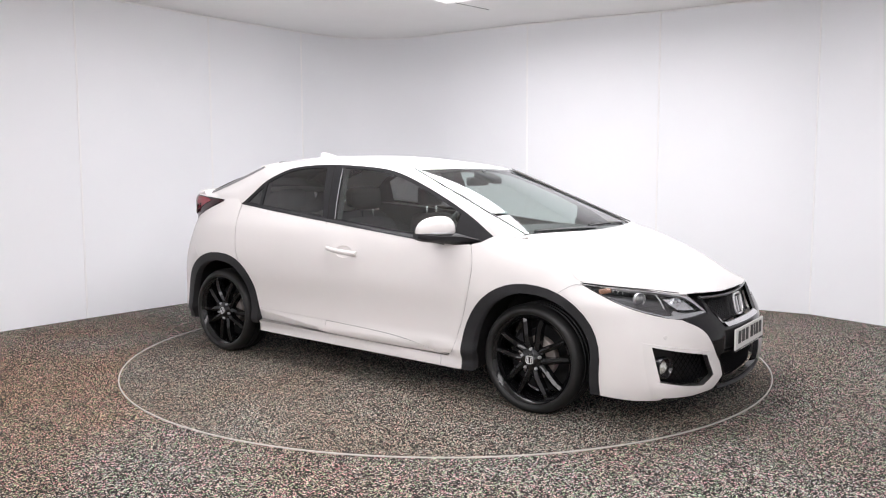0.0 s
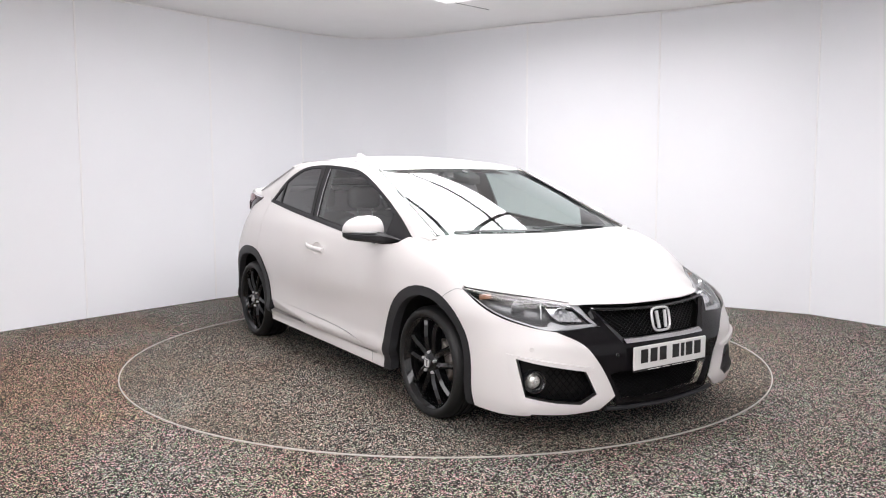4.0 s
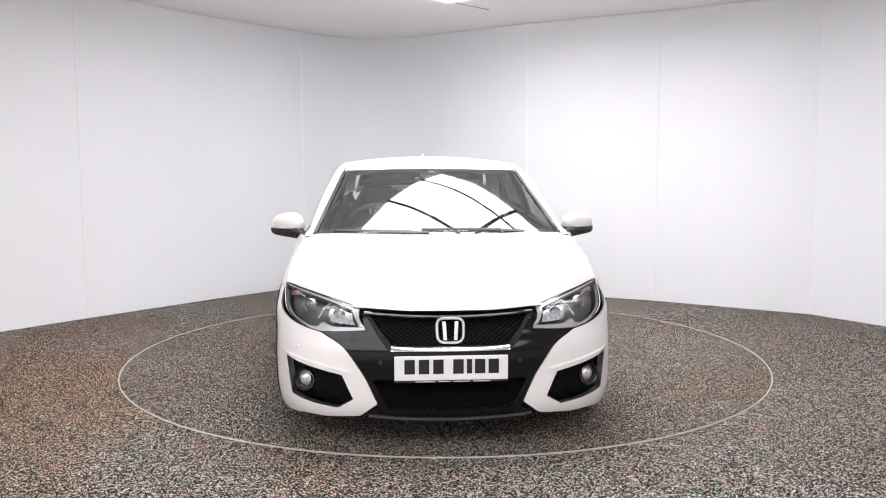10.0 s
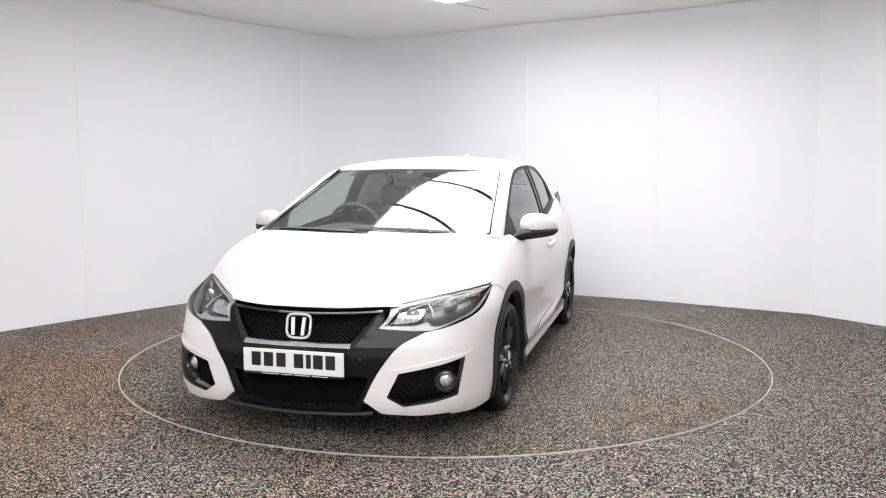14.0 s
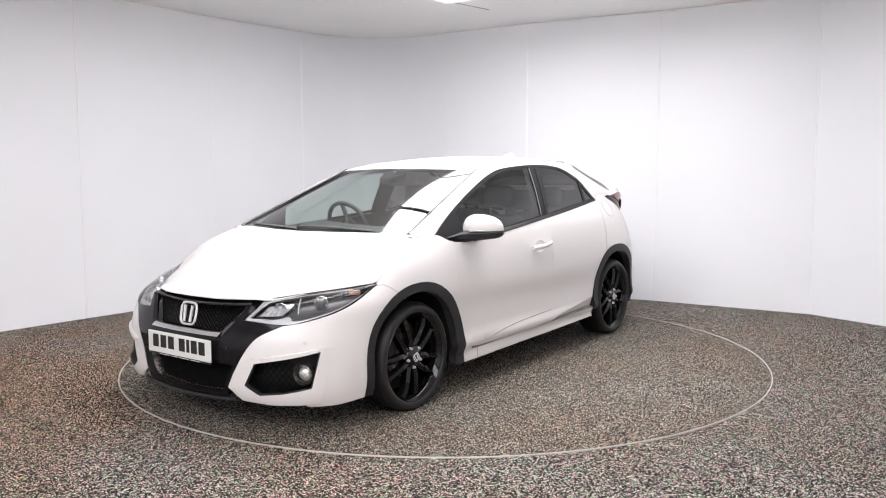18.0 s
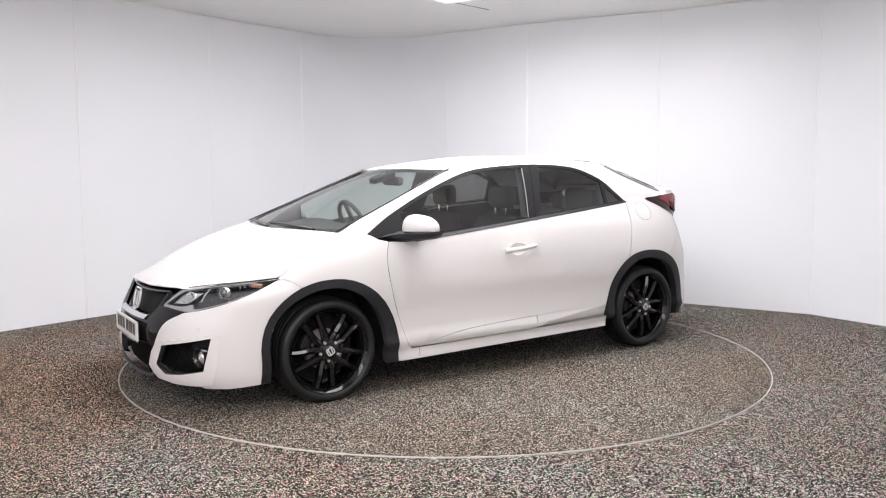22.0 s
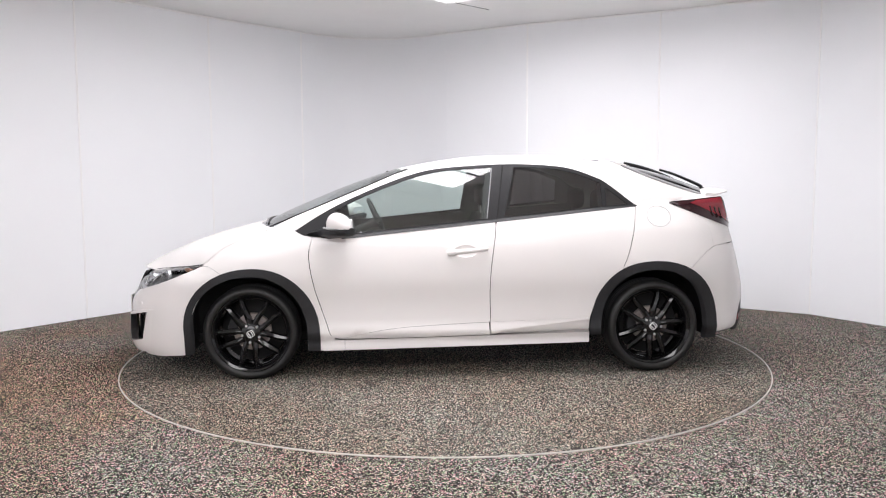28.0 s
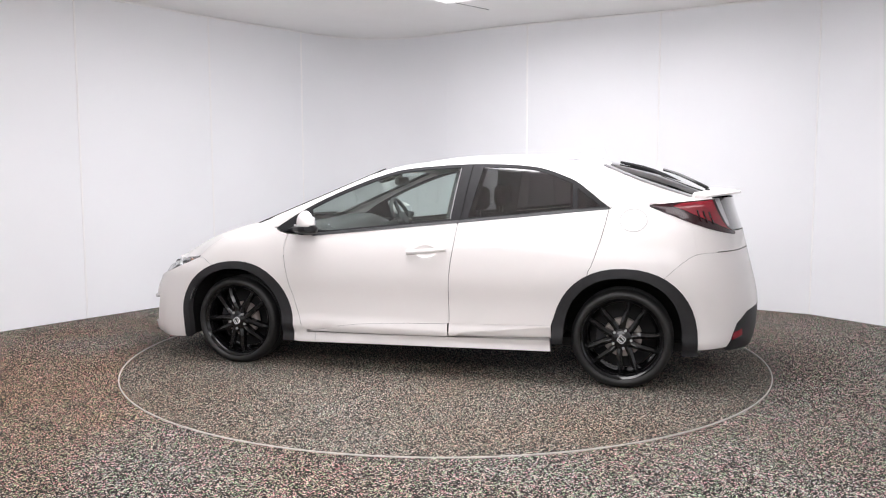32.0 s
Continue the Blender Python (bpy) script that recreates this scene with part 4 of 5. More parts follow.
# upward-facing ledge at the grille's foot, over the plate; bright metal imitates a glint
ledge = [[], [], [], []]
for p in np.linspace(16.0, -16.0, 25):
    x, y, z = on_nose2(float(p), 0.486)
    end = 0.004 * (abs(p) / 16.6) ** 6
    for run, (dx, dz) in zip(ledge, ((0.004, -0.004), (0.011, 0.0005), (-0.010, 0.014 + end), (-0.022, 0.016 + end))):
        run.append((x + dx, y, z + dz))
loft("grille_ledge", ledge, LEDGE_GLINT, car, 60, 4, label="bright ledge imitating a glint on the gloss grille foot")
top_strip = [on_nose2(p, z) for p, z in spline([(25.0, 0.652), (12, 0.642), (0, 0.638), (-12, 0.642), (-25.0, 0.652)], 5)]
part("grille_bar", tube_bm([(x - 0.004, y, z - 0.008) for x, y, z in top_strip], 0.009, 8), GLOSS, car, "gloss black top grille bar", True)
lip_pts = [on_nose2(p, z) for p, z in spline([(22, 0.176), (16, 0.166), (0, 0.158), (-16, 0.166), (-22, 0.176)], 5)]
part("front_splitter", tube_bm([(x + 0.004, y, z) for x, y, z in lip_pts], 0.014, 8, flat=0.8), TRIM, car, "black front splitter", True)

for s in (1, -1):
    sn = on_nose(18.6, 0.432)
    bm = lathe_bm([(0.0, 0.003), (0.011, 0.003), (0.0125, 0.0005), (0.0125, -0.008)], 20, "x")
    bm.transform(Matrix.Translation((sn[0], sn[1] * s, sn[2])) @ Matrix.Rotation(radians(12 * s), 4, "Z"))
    part("parking_sensor", bm, GLOSS, car, "black round parking sensor", True)

# maker's badge as plain bright shapes
badge_x = 2.142


def badge(name, cx, cy, cz, size, parent, turn=None):
    r = [(math.copysign(abs(math.cos(a)) ** 0.5, math.cos(a)) * size * (1.0 - 0.06 * math.sin(a) * -1), math.copysign(abs(math.sin(a)) ** 0.5, math.sin(a)) * size * 0.92)
         for a in (2 * math.pi * k / 40 for k in range(40))]
    bms = [tube_bm([(0, u, v) for u, v in r], size * 0.11, 6, closed=True)]
    for d in (1, -1):
        bms.append(prism_bm([(d * size * 0.62, size * 0.68), (d * size * 0.34, size * 0.68), (d * size * 0.26, -size * 0.72), (d * size * 0.52, -size * 0.72)], size * 0.12, lambda u, v, w: (w, u, v)))
    bm = join_bm(*bms)
    bm.transform((Matrix.Translation((cx, cy, cz)) @ turn) if turn else Matrix.Translation((cx, cy, cz)))
    return part(name, bm, BADGE, parent, "chrome maker's badge", True)


badge("badge", badge_x, 0, 0.572, 0.062, upper_grille, Matrix.Rotation(radians(-12), 4, "Y"))

# number plate with plain bars in place of its characters
px = 2.214
plate = part("number_plate", box_bm((px - 0.010, -0.262, 0.354), (px, 0.262, 0.468), 0.004), PLATE, car, "white number plate with dark bars")
for y in (-0.195, -0.132, -0.083, -0.032, 0.060, 0.126, 0.192):
    w = 0.012 if abs(y + 0.083) < 0.001 else 0.024
    part("bar", box_bm((px, -y - w, 0.385), (px + 0.0015, -y + w, 0.452)), INK, plate)
part("plate_strip", box_bm((px - 0.010, -0.262, 0.344), (px - 0.001, 0.262, 0.3535), 0.001), INK, plate, "black strip under the plate")
for y0, y1 in ((-0.165, -0.075), (-0.060, -0.005), (0.008, 0.085), (0.100, 0.180)):
    part("bar", box_bm((px - 0.001, y0, 0.347), (px, y1, 0.3505)), PLATE, plate)


# headlamps
def headlamp(s):
    top = [(2.000, 0.425, 0.662), (1.86, 0.565, 0.688), (1.72, 0.690, 0.708), (1.590, 0.822, 0.732)]
    low = [(2.106, 0.388, 0.568), (2.037, 0.595, 0.554), (1.953, 0.704, 0.579), (1.80, 0.795, 0.631), (1.590, 0.828, 0.725)]
    mid = [(2.062, 0.425, 0.620), (1.965, 0.605, 0.640), (1.80, 0.738, 0.682), (1.590, 0.825, 0.730)]
    T, B, M = (np.array(spline(c, 10)) for c in (top, low, mid))
    h = loft("headlamp", [top, mid, low], LENS, car, 30, 8, s, "clear headlamp with projector and chrome trim")

    def even(c):
        q = np.array(spline(c, 10))
        d = np.r_[0, np.cumsum(np.linalg.norm(np.diff(q, axis=0), axis=1))]
        return q, d / d[-1]
    T, M, B = even(top), even(mid), even(low)

    def pick(c, u):
        return np.array([np.interp(u, c[1], c[0][:, k]) for k in range(3)])

    def on_lamp(u, w):
        a, b, c = pick(T, u), pick(M, u), pick(B, u)
        return tuple(a * (1 - w) * (1 - 2 * w) + b * 4 * w * (1 - w) + c * w * (2 * w - 1))

    def in_lamp(u, w, depth):
        return Vector(on_lamp(u, w)) - Vector((0.78, 0.55, 0.28)).normalized() * depth
    panel("bezel", [(0.01, 0.02), (0.98, 0.02), (0.98, 0.98), (0.01, 0.98)], on_lamp, LAMP_GREY, h, (0.06, 0.12), s, lip=0, lift=-0.048, label="dark grey lamp bezel")
    band = chain([(0.0, 0.01), (0.5, 0.01), (0.97, 0.02)], spline([(0.97, 0.06), (0.75, 0.085), (0.5, 0.075), (0.22, 0.085), (0.07, 0.14)], 4), [(0.040, 0.45), (0.028, 0.80), (0.0, 0.96)])
    panel("chrome_band", band, on_lamp, BAND, h, (0.05, 0.1), s, lip=0.012, lift=-0.008, label="satin silver upper lamp band")
    drl = chain([(0.0, 0.86), (0.06, 0.86), (0.20, 0.85), (0.27, 0.80)], spline([(0.27, 0.80), (0.32, 0.87), (0.40, 0.935), (0.62, 0.945), (0.90, 0.925)], 4), [(0.95, 0.97), (0.33, 0.985), (0.27, 0.97), (0.0, 0.97)])
    panel("running_light", drl, on_lamp, BAND, h, (0.05, 0.08), s, lip=0.012, lift=-0.008, label="pale running light strip")
    plate_line = [(0.07, 0.22), (0.20, 0.19), (0.29, 0.24), (0.27, 0.50), (0.23, 0.68), (0.06, 0.72)]
    panel("reflector_plate", plate_line, on_lamp, REFLECTOR, h, (0.03, 0.08), s, lip=0.02, lift=-0.024, label="bright reflector with facet glints mottled into its colour")
    hook = chain([(0.245, 0.80), (0.295, 0.74), (0.325, 0.82), (0.32, 0.97), (0.27, 0.97), (0.255, 0.88)])
    panel("running_light_hook", hook, on_lamp, BAND, h, (0.03, 0.08), s, lip=0.008, lift=-0.014)
    part("lamp_frame", tube_bm([(x, y * s, z) for x, y, z in spline(low, 8)], 0.003, 6), GLOSS, h, smooth=True)
    part("lamp_frame", tube_bm([(x, y * s, z) for x, y, z in spline(top, 8)], 0.003, 6), GLOSS, h, smooth=True)
    for nm, (x, y, z), r, yaw in (("projector", in_lamp(0.52, 0.52, 0.042), 0.033, 30), ("reflector", in_lamp(0.20, 0.46, 0.036), 0.026, 20)):
        tm = Matrix.Translation((x, y * s, z)) @ Matrix.Rotation(radians(yaw * s), 4, "Z")
        if nm == "projector":
            bm = lathe_bm([(r * 0.90, 0.010), (r * 0.93, 0.014), (r, 0.013), (r * 1.02, 0.004), (r * 1.0, -0.006)], 28, "x")
            bm.transform(tm)
            pr = part("projector", bm, PROJ_RING, h, "dim silver projector ring", True)
            bm = lathe_bm([(0.0, 0.022), (r * 0.5, 0.018), (r * 0.92, 0.004)], 28, "x")
            bm.transform(tm)
            part("lens", bm, glass_ball, pr, "dark glass projector lens", True)
        else:
            bm = lathe_bm([(0.0, -0.05), (r * 0.5, -0.035), (r * 0.9, -0.004), (r * 1.05, 0.012), (r * 1.1, 0.008)], 28, "x")
            for v in bm.verts:
                v.co.y *= 1.15
            bm.transform(tm)
            rf = part("reflector", bm, REFLECTOR, h, "bright reflector bowl", True)
            bm = lathe_bm([(0.0, 0.012), (0.011, 0.008), (0.013, -0.02), (0.013, -0.05)], 16, "x")
            bm.transform(tm)
            part("bulb_cap", bm, SILVER, rf, smooth=True)
    # small bright steps in the bezel outside the projector, and a fin between the two lamps
    for u in (0.645, 0.685, 0.725):
        c = in_lamp(u, 0.40, 0.032)
        bm = box_bm((-0.003, -0.003, -0.007), (0.003, 0.003, 0.007), 0.0015, 1)
        bm.transform(Matrix.Translation((c.x, c.y * s, c.z)) @ Matrix.Rotation(radians(45 * s), 4, "Z"))
        part("bezel_step", bm, BAND, h)
    fin = [in_lamp(u, w, 0.026) for u, w in ((0.335, 0.20), (0.345, 0.45), (0.36, 0.72))]
    part("bezel_fin", tube_bm([(c.x, c.y * s, c.z) for c in fin], 0.0035, 6), BAND, h, smooth=True)
    q = in_lamp(0.80, 0.58, 0.024)
    tm = Matrix.Translation((q.x, q.y * s, q.z)) @ Matrix.Rotation(radians(56 * s), 4, "Z") @ Matrix.Rotation(radians(-8 * s), 4, "X")
    bm = box_bm((-0.02, -0.032, -0.013), (-0.006, 0.032, 0.013), 0.005)
    bm.transform(tm)
    part("indicator", bm, AMBER, h, "clear indicator with a hint of amber", True)


glass_ball = mat("projector_glass", (0.16, 0.16, 0.165), 0.08, coat=1.0, vary=0.05)
both(headlamp)


# mirrors
def door_mirror(s):
    dx = 0.026 if s > 0 else 0.010
    d = DOORS[0 if s > 0 else 1][0]
    bm = bmesh.new()
    bmesh.ops.create_uvsphere(bm, u_segments=28, v_segments=18, radius=1)
    for v in bm.verts:
        x, y, z = v.co
        yy = math.copysign(abs(y) ** 0.82, y)
        zz = z ** 0.8 * 0.092 * (1 - 0.14 * yy) * (1.0 if x > 0 else 1 - 0.25 * x * x) if z > 0 else z * 0.018
        v.co = Vector((math.copysign(abs(x) ** 0.95, x) * (0.066 if x > 0 else 0.052), yy * 0.122, zz))
    bmesh.ops.rotate(bm, verts=bm.verts, matrix=Matrix.Rotation(radians(30), 3, "Z"))
    bmesh.ops.translate(bm, verts=bm.verts, vec=(0.700 + dx, 0.920, 0.964))
    if s < 0:
        for v in bm.verts:
            v.co.y = -v.co.y
        bmesh.ops.reverse_faces(bm, faces=bm.faces)
    m = part("door_mirror", bm, PAINT, d, "white door mirror shell", True)
    foot = [[(0.78, 0.775, 0.900), (0.93, 0.775, 0.905), (0.93, 0.795, 0.925), (0.78, 0.80, 0.940)],
            [(0.690, 0.845, 0.902), (0.815, 0.860, 0.906), (0.815, 0.860, 0.957), (0.690, 0.845, 0.960)],
            [(0.645, 0.905, 0.908), (0.770, 0.940, 0.914), (0.770, 0.940, 0.960), (0.645, 0.905, 0.964)],
            [(0.610, 0.975, 0.918), (0.710, 1.010, 0.924), (0.710, 1.010, 0.964), (0.610, 0.975, 0.967)],
            [(0.610, 1.010, 0.936), (0.660, 1.032, 0.938), (0.660, 1.032, 0.964), (0.610, 1.010, 0.966)]]
    foot = [foot[0]] + [[(x + dx, y, z) for x, y, z in row] for row in foot[1:]]
    loft("mirror_base", foot, TRIM, m, 16, 5, s, "dark plastic mirror base", True, True)
    rep = [(0.800, 0.885, 0.963), (0.765, 0.955, 0.963), (0.690, 1.022, 0.964)]
    part("repeater", tube_bm([(x + dx, y * s, z) for x, y, z in spline(rep, 5)], 0.006, 6), SILVER, m, "clear side repeater", True)
    bm = box_bm((-0.050, -0.085, 0.004), (-0.044, 0.080, 0.056), 0.002)
    bmesh.ops.rotate(bm, verts=bm.verts, matrix=Matrix.Rotation(radians(30), 3, "Z"))
    for v in bm.verts:
        v.co = Vector((0.700 + dx + v.co.x, (0.920 + v.co.y) * s, 0.964 + v.co.z))
    bmesh.ops.recalc_face_normals(bm, faces=bm.faces)
    part("mirror_glass", bm, MIRROR, m, "silvered mirror glass")
    # sail panel trim in front of the window
    h = [on_side(0.05, 0.797), on_side(-0.04, 0.806), on_side(-0.13, 0.815), on_side(-0.205, 0.822)]
    off = (0.008, 0.030, 0.032, 0.012)
    hp = spline([(p[0], (p[1] + o) * s, p[2]) for p, o in zip(h, off)], 6)
    part("door_handle", tube_bm(hp, lambda t: 0.014 - 0.004 * t, 10, flat=1.25), PAINT, d, "white door handle", True)
    panel("handle_cup", CUP, lambda x, z: (x, side_y(x, z) - 0.003 - 0.009 * max(0.0, 1 - ((x + 0.066) / 0.075) ** 2 - ((z - 0.806) / 0.039) ** 2) ** 0.7, z), PAINT, d, (0.012, 0.008), s, lip=0, label="white bowl behind the handle")


both(door_mirror)


# tail: rear bumper, lamps, tailgate
def tail(s):
    # the quarter's rear wrap below the lamp, down to the bumper
    def ang(x, z):
        return math.degrees(math.atan2(side_y(x, z), -1.2 - x))
    seam = [(ang(x - 0.001, z - 0.0015), z - 0.0015) for x, z in spline([(-1.84, 0.828), (-1.72, 0.820), (-1.63, 0.766), (-1.53, 0.675)], 4)[::-1]]
    rim_arch = [(ang(x, z), z) for x, z in ARCH_R if x < -1.53 and z > 0.27][::-1]
    bump = chain(seam, [(30, 0.828), (0, 0.828), (0, 0.47), (24, 0.47), (33, 0.46), (40, 0.40), (45, 0.262), (56.5, 0.252)], rim_arch[::-1])
    panel("rear_bumper", bump, on_tail, PAINT, car, (3.0, 0.04), s, 0.006, label="white rear bumper")
    low = chain([(0, 0.466), (24, 0.466), (33, 0.456), (40, 0.396), (45, 0.258), (44, 0.235), (0, 0.20)])
    panel("rear_diffuser", low, lambda p, z: on_tail(p, z), TRIM, car, (3.0, 0.03), s, label="dark grey rear bumper insert")
    gate = chain([(0, 0.834), (50, 0.832), (56.5, 0.832), (56.0, 0.955), (48, 0.952), (40, 0.945), (0, 0.940)])
    panel("tailgate_lower", gate, on_tail, PAINT, car, (3.0, 0.03), s, label="white tailgate lower panel")
    band = chain([(0, 0.945), (40, 0.950), (47, 0.957), (44, 1.145), (0, 1.145)])
    panel("tailgate_glass", band, on_tail, PRIVACY_BACK, car, (3.0, 0.04), s, label="dark lower rear window")
    lamp = chain([(-1.446, 1.100), (-1.455, 1.106)], [(x, lamp_top(x)) for x in (-1.55, -1.65, -1.75, -1.79)], spline([(-1.815, 1.140), (-1.85, 1.06), (-1.90, 0.975), (-1.950, 0.936)], 4), [(-1.945, 0.924)],
                 [(x, LAMP_LOW(x)) for x in (-1.90, -1.82, -1.75, -1.66, -1.58, -1.50)])
    t = panel("tail_lamp", lamp, on_tail_lamp, RED_DARK, car, (0.025, 0.025), s, lip=0.03, lift=0.002, label="smoked red tail lamp")
    red = chain([(-1.575, 1.100), (-1.62, 1.116), (-1.66, 1.121), (-1.800, 1.134)], spline([(-1.800, 1.134), (-1.835, 1.058), (-1.882, 0.984), (-1.922, 0.952)], 4), [(-1.88, 0.970), (-1.82, 1.000), (-1.72, 1.042), (-1.64, 1.078)])
    panel("red_lens", red, on_tail_lamp, RED, t, (0.025, 0.025), s, lip=0.003, lift=0.006, label="bright red lamp lens")
    for k in range(3):
        x = -1.715 - 0.034 * k
        bar = [on_tail_lamp(x, 1.080 - 0.006 * k), on_tail_lamp(x - 0.012, 1.045 - 0.006 * k), on_tail_lamp(x - 0.030, 1.012 - 0.008 * k)]
        part("light_guide", tube_bm([(p[0], (p[1] + 0.006) * s, p[2]) for p in spline(bar, 4)], 0.006, 6), RED_DARK, t, "dark light guide", True)
    clear = [(46.5, 0.965), (43.5, 1.05), (43.0, 1.140), (36, 1.140), (36, 0.975)]
    panel("clear_lens", clear, on_tail, CLEAR_RED, t, (2, 0.03), s, lip=0.01, lift=0.008, label="pale clear rear lens")
    ref = [(36.5, 0.320), (43, 0.304), (42.3, 0.344), (37, 0.360)]
    panel("reflector", ref, on_tail, RED, car, (2, 0.02), s, lip=0.004, lift=0.006, label="red rear reflector")
    flap = [(-1.350 + 0.080 * math.cos(a), 1.016 + 0.066 * math.sin(a)) for a in (2 * math.pi * k / 32 for k in range(32))]
    if s > 0:
        ring = [on_side(x, z) for x, z in flap]
        part("fuel_flap", tube_bm([(p[0], p[1] + 0.0005, p[2]) for p in ring], 0.0013, 5, True), MOULDING, car, "round fuel flap outline")


PRIVACY_BACK = mat("dark_rear_glass", (0.010, 0.010, 0.011), 0.05, coat=1.0)
both(tail)

# rear window, spoiler and wiper
REAR_C = hermite([(-1.14, 1.386), (-1.19, 1.373), (-1.49, 1.294), (-1.81, 1.178), (-1.9, 1.145)])


def on_rear(x, y):
    ye = 0.548 + (-1.18 - x) * 0.095
    return (x, y, REAR_C(x) - 0.012 * (y / ye) ** 2 - 0.040 * (y / ye) ** 6)


rg = [(-1.150, 0.535), (-1.76, 0.612), (-1.76, -0.612), (-1.150, -0.535)]
panel("rear_window", rg, on_rear, PRIVACY_BACK, car, (0.06, 0.08), lip=0.03, lift=0.004, label="dark sloping rear window")
sp = []
SPOIL = [(0.668, -1.700, -1.762, 1.153), (0.655, -1.698, -1.790, 1.160), (0.60, -1.695, -1.846, 1.168), (0.50, -1.705, -1.918, 1.173), (0.40, -1.72, -1.958, 1.176), (0.2, -1.735, -1.994, 1.178), (0.0, -1.74, -2.010, 1.179)]
for y, x0, x1, z in [(-y, *r) for y, *r in SPOIL] + [tuple(r) for r in SPOIL[-2::-1]]:
    sp.append([(x0, y, z + 0.010), ((x0 + x1) / 2, y, z + 0.012), (x1 + 0.01, y, z + 0.004), (x1, y, z - 0.002), (x1 + 0.012, y, z - 0.010), ((x0 + x1) / 2, y, z - 0.020), (x0, y, z - 0.030)])
loft("spoiler", sp, PAINT, car, 28, 3, 1, "white tailgate spoiler", True, True)
arm = spline([(-1.785, 0.38, 1.185), (-1.780, 0.38, 1.204), (-1.70, 0.35, 1.246), (-1.60, 0.31, 1.292), (-1.51, 0.28, 1.322)], 6)
w = part("rear_wiper", tube_bm(arm, lambda t: 0.012 - 0.004 * t, 8), GLOSS, car, "black rear wiper", True)
blade = spline([(-1.635, 0.35, 1.232), (-1.55, 0.33, 1.270), (-1.45, 0.31, 1.310), (-1.35, 0.315, 1.342), (-1.24, 0.33, 1.370)], 6)
part("blade", tube_bm(blade, lambda t: 0.008 + 0.007 * math.sin(math.pi * t), 8), TRIM, w, smooth=True)
part("pivot", tube_bm([(-1.785, 0.38, 1.150), (-1.783, 0.38, 1.198)], 0.016, 10), GLOSS, w, smooth=True)

# shark-fin aerial
fin = [[(-0.90, 0.0, 1.424), (-0.98, 0.030, 1.420), (-1.12, 0.036, 1.405), (-1.13, 0.0, 1.405), (-1.12, -0.036, 1.405), (-0.98, -0.030, 1.420)],
       [(-0.98, 0.0, 1.444), (-1.02, 0.014, 1.442), (-1.10, 0.018, 1.438), (-1.115, 0.0, 1.438), (-1.10, -0.018, 1.438), (-1.02, -0.014, 1.442)],
       [(-1.06, 0.0, 1.466), (-1.07, 0.005, 1.466), (-1.105, 0.006, 1.464), (-1.112, 0.0, 1.464), (-1.105, -0.006, 1.464), (-1.07, -0.005, 1.466)]]
loft("aerial_fin", fin, PAINT, car, 24, 3, 1, "white shark-fin aerial", True, True)

# ---- wheels ----
R_TYRE, R_RIM = 0.303, 0.238


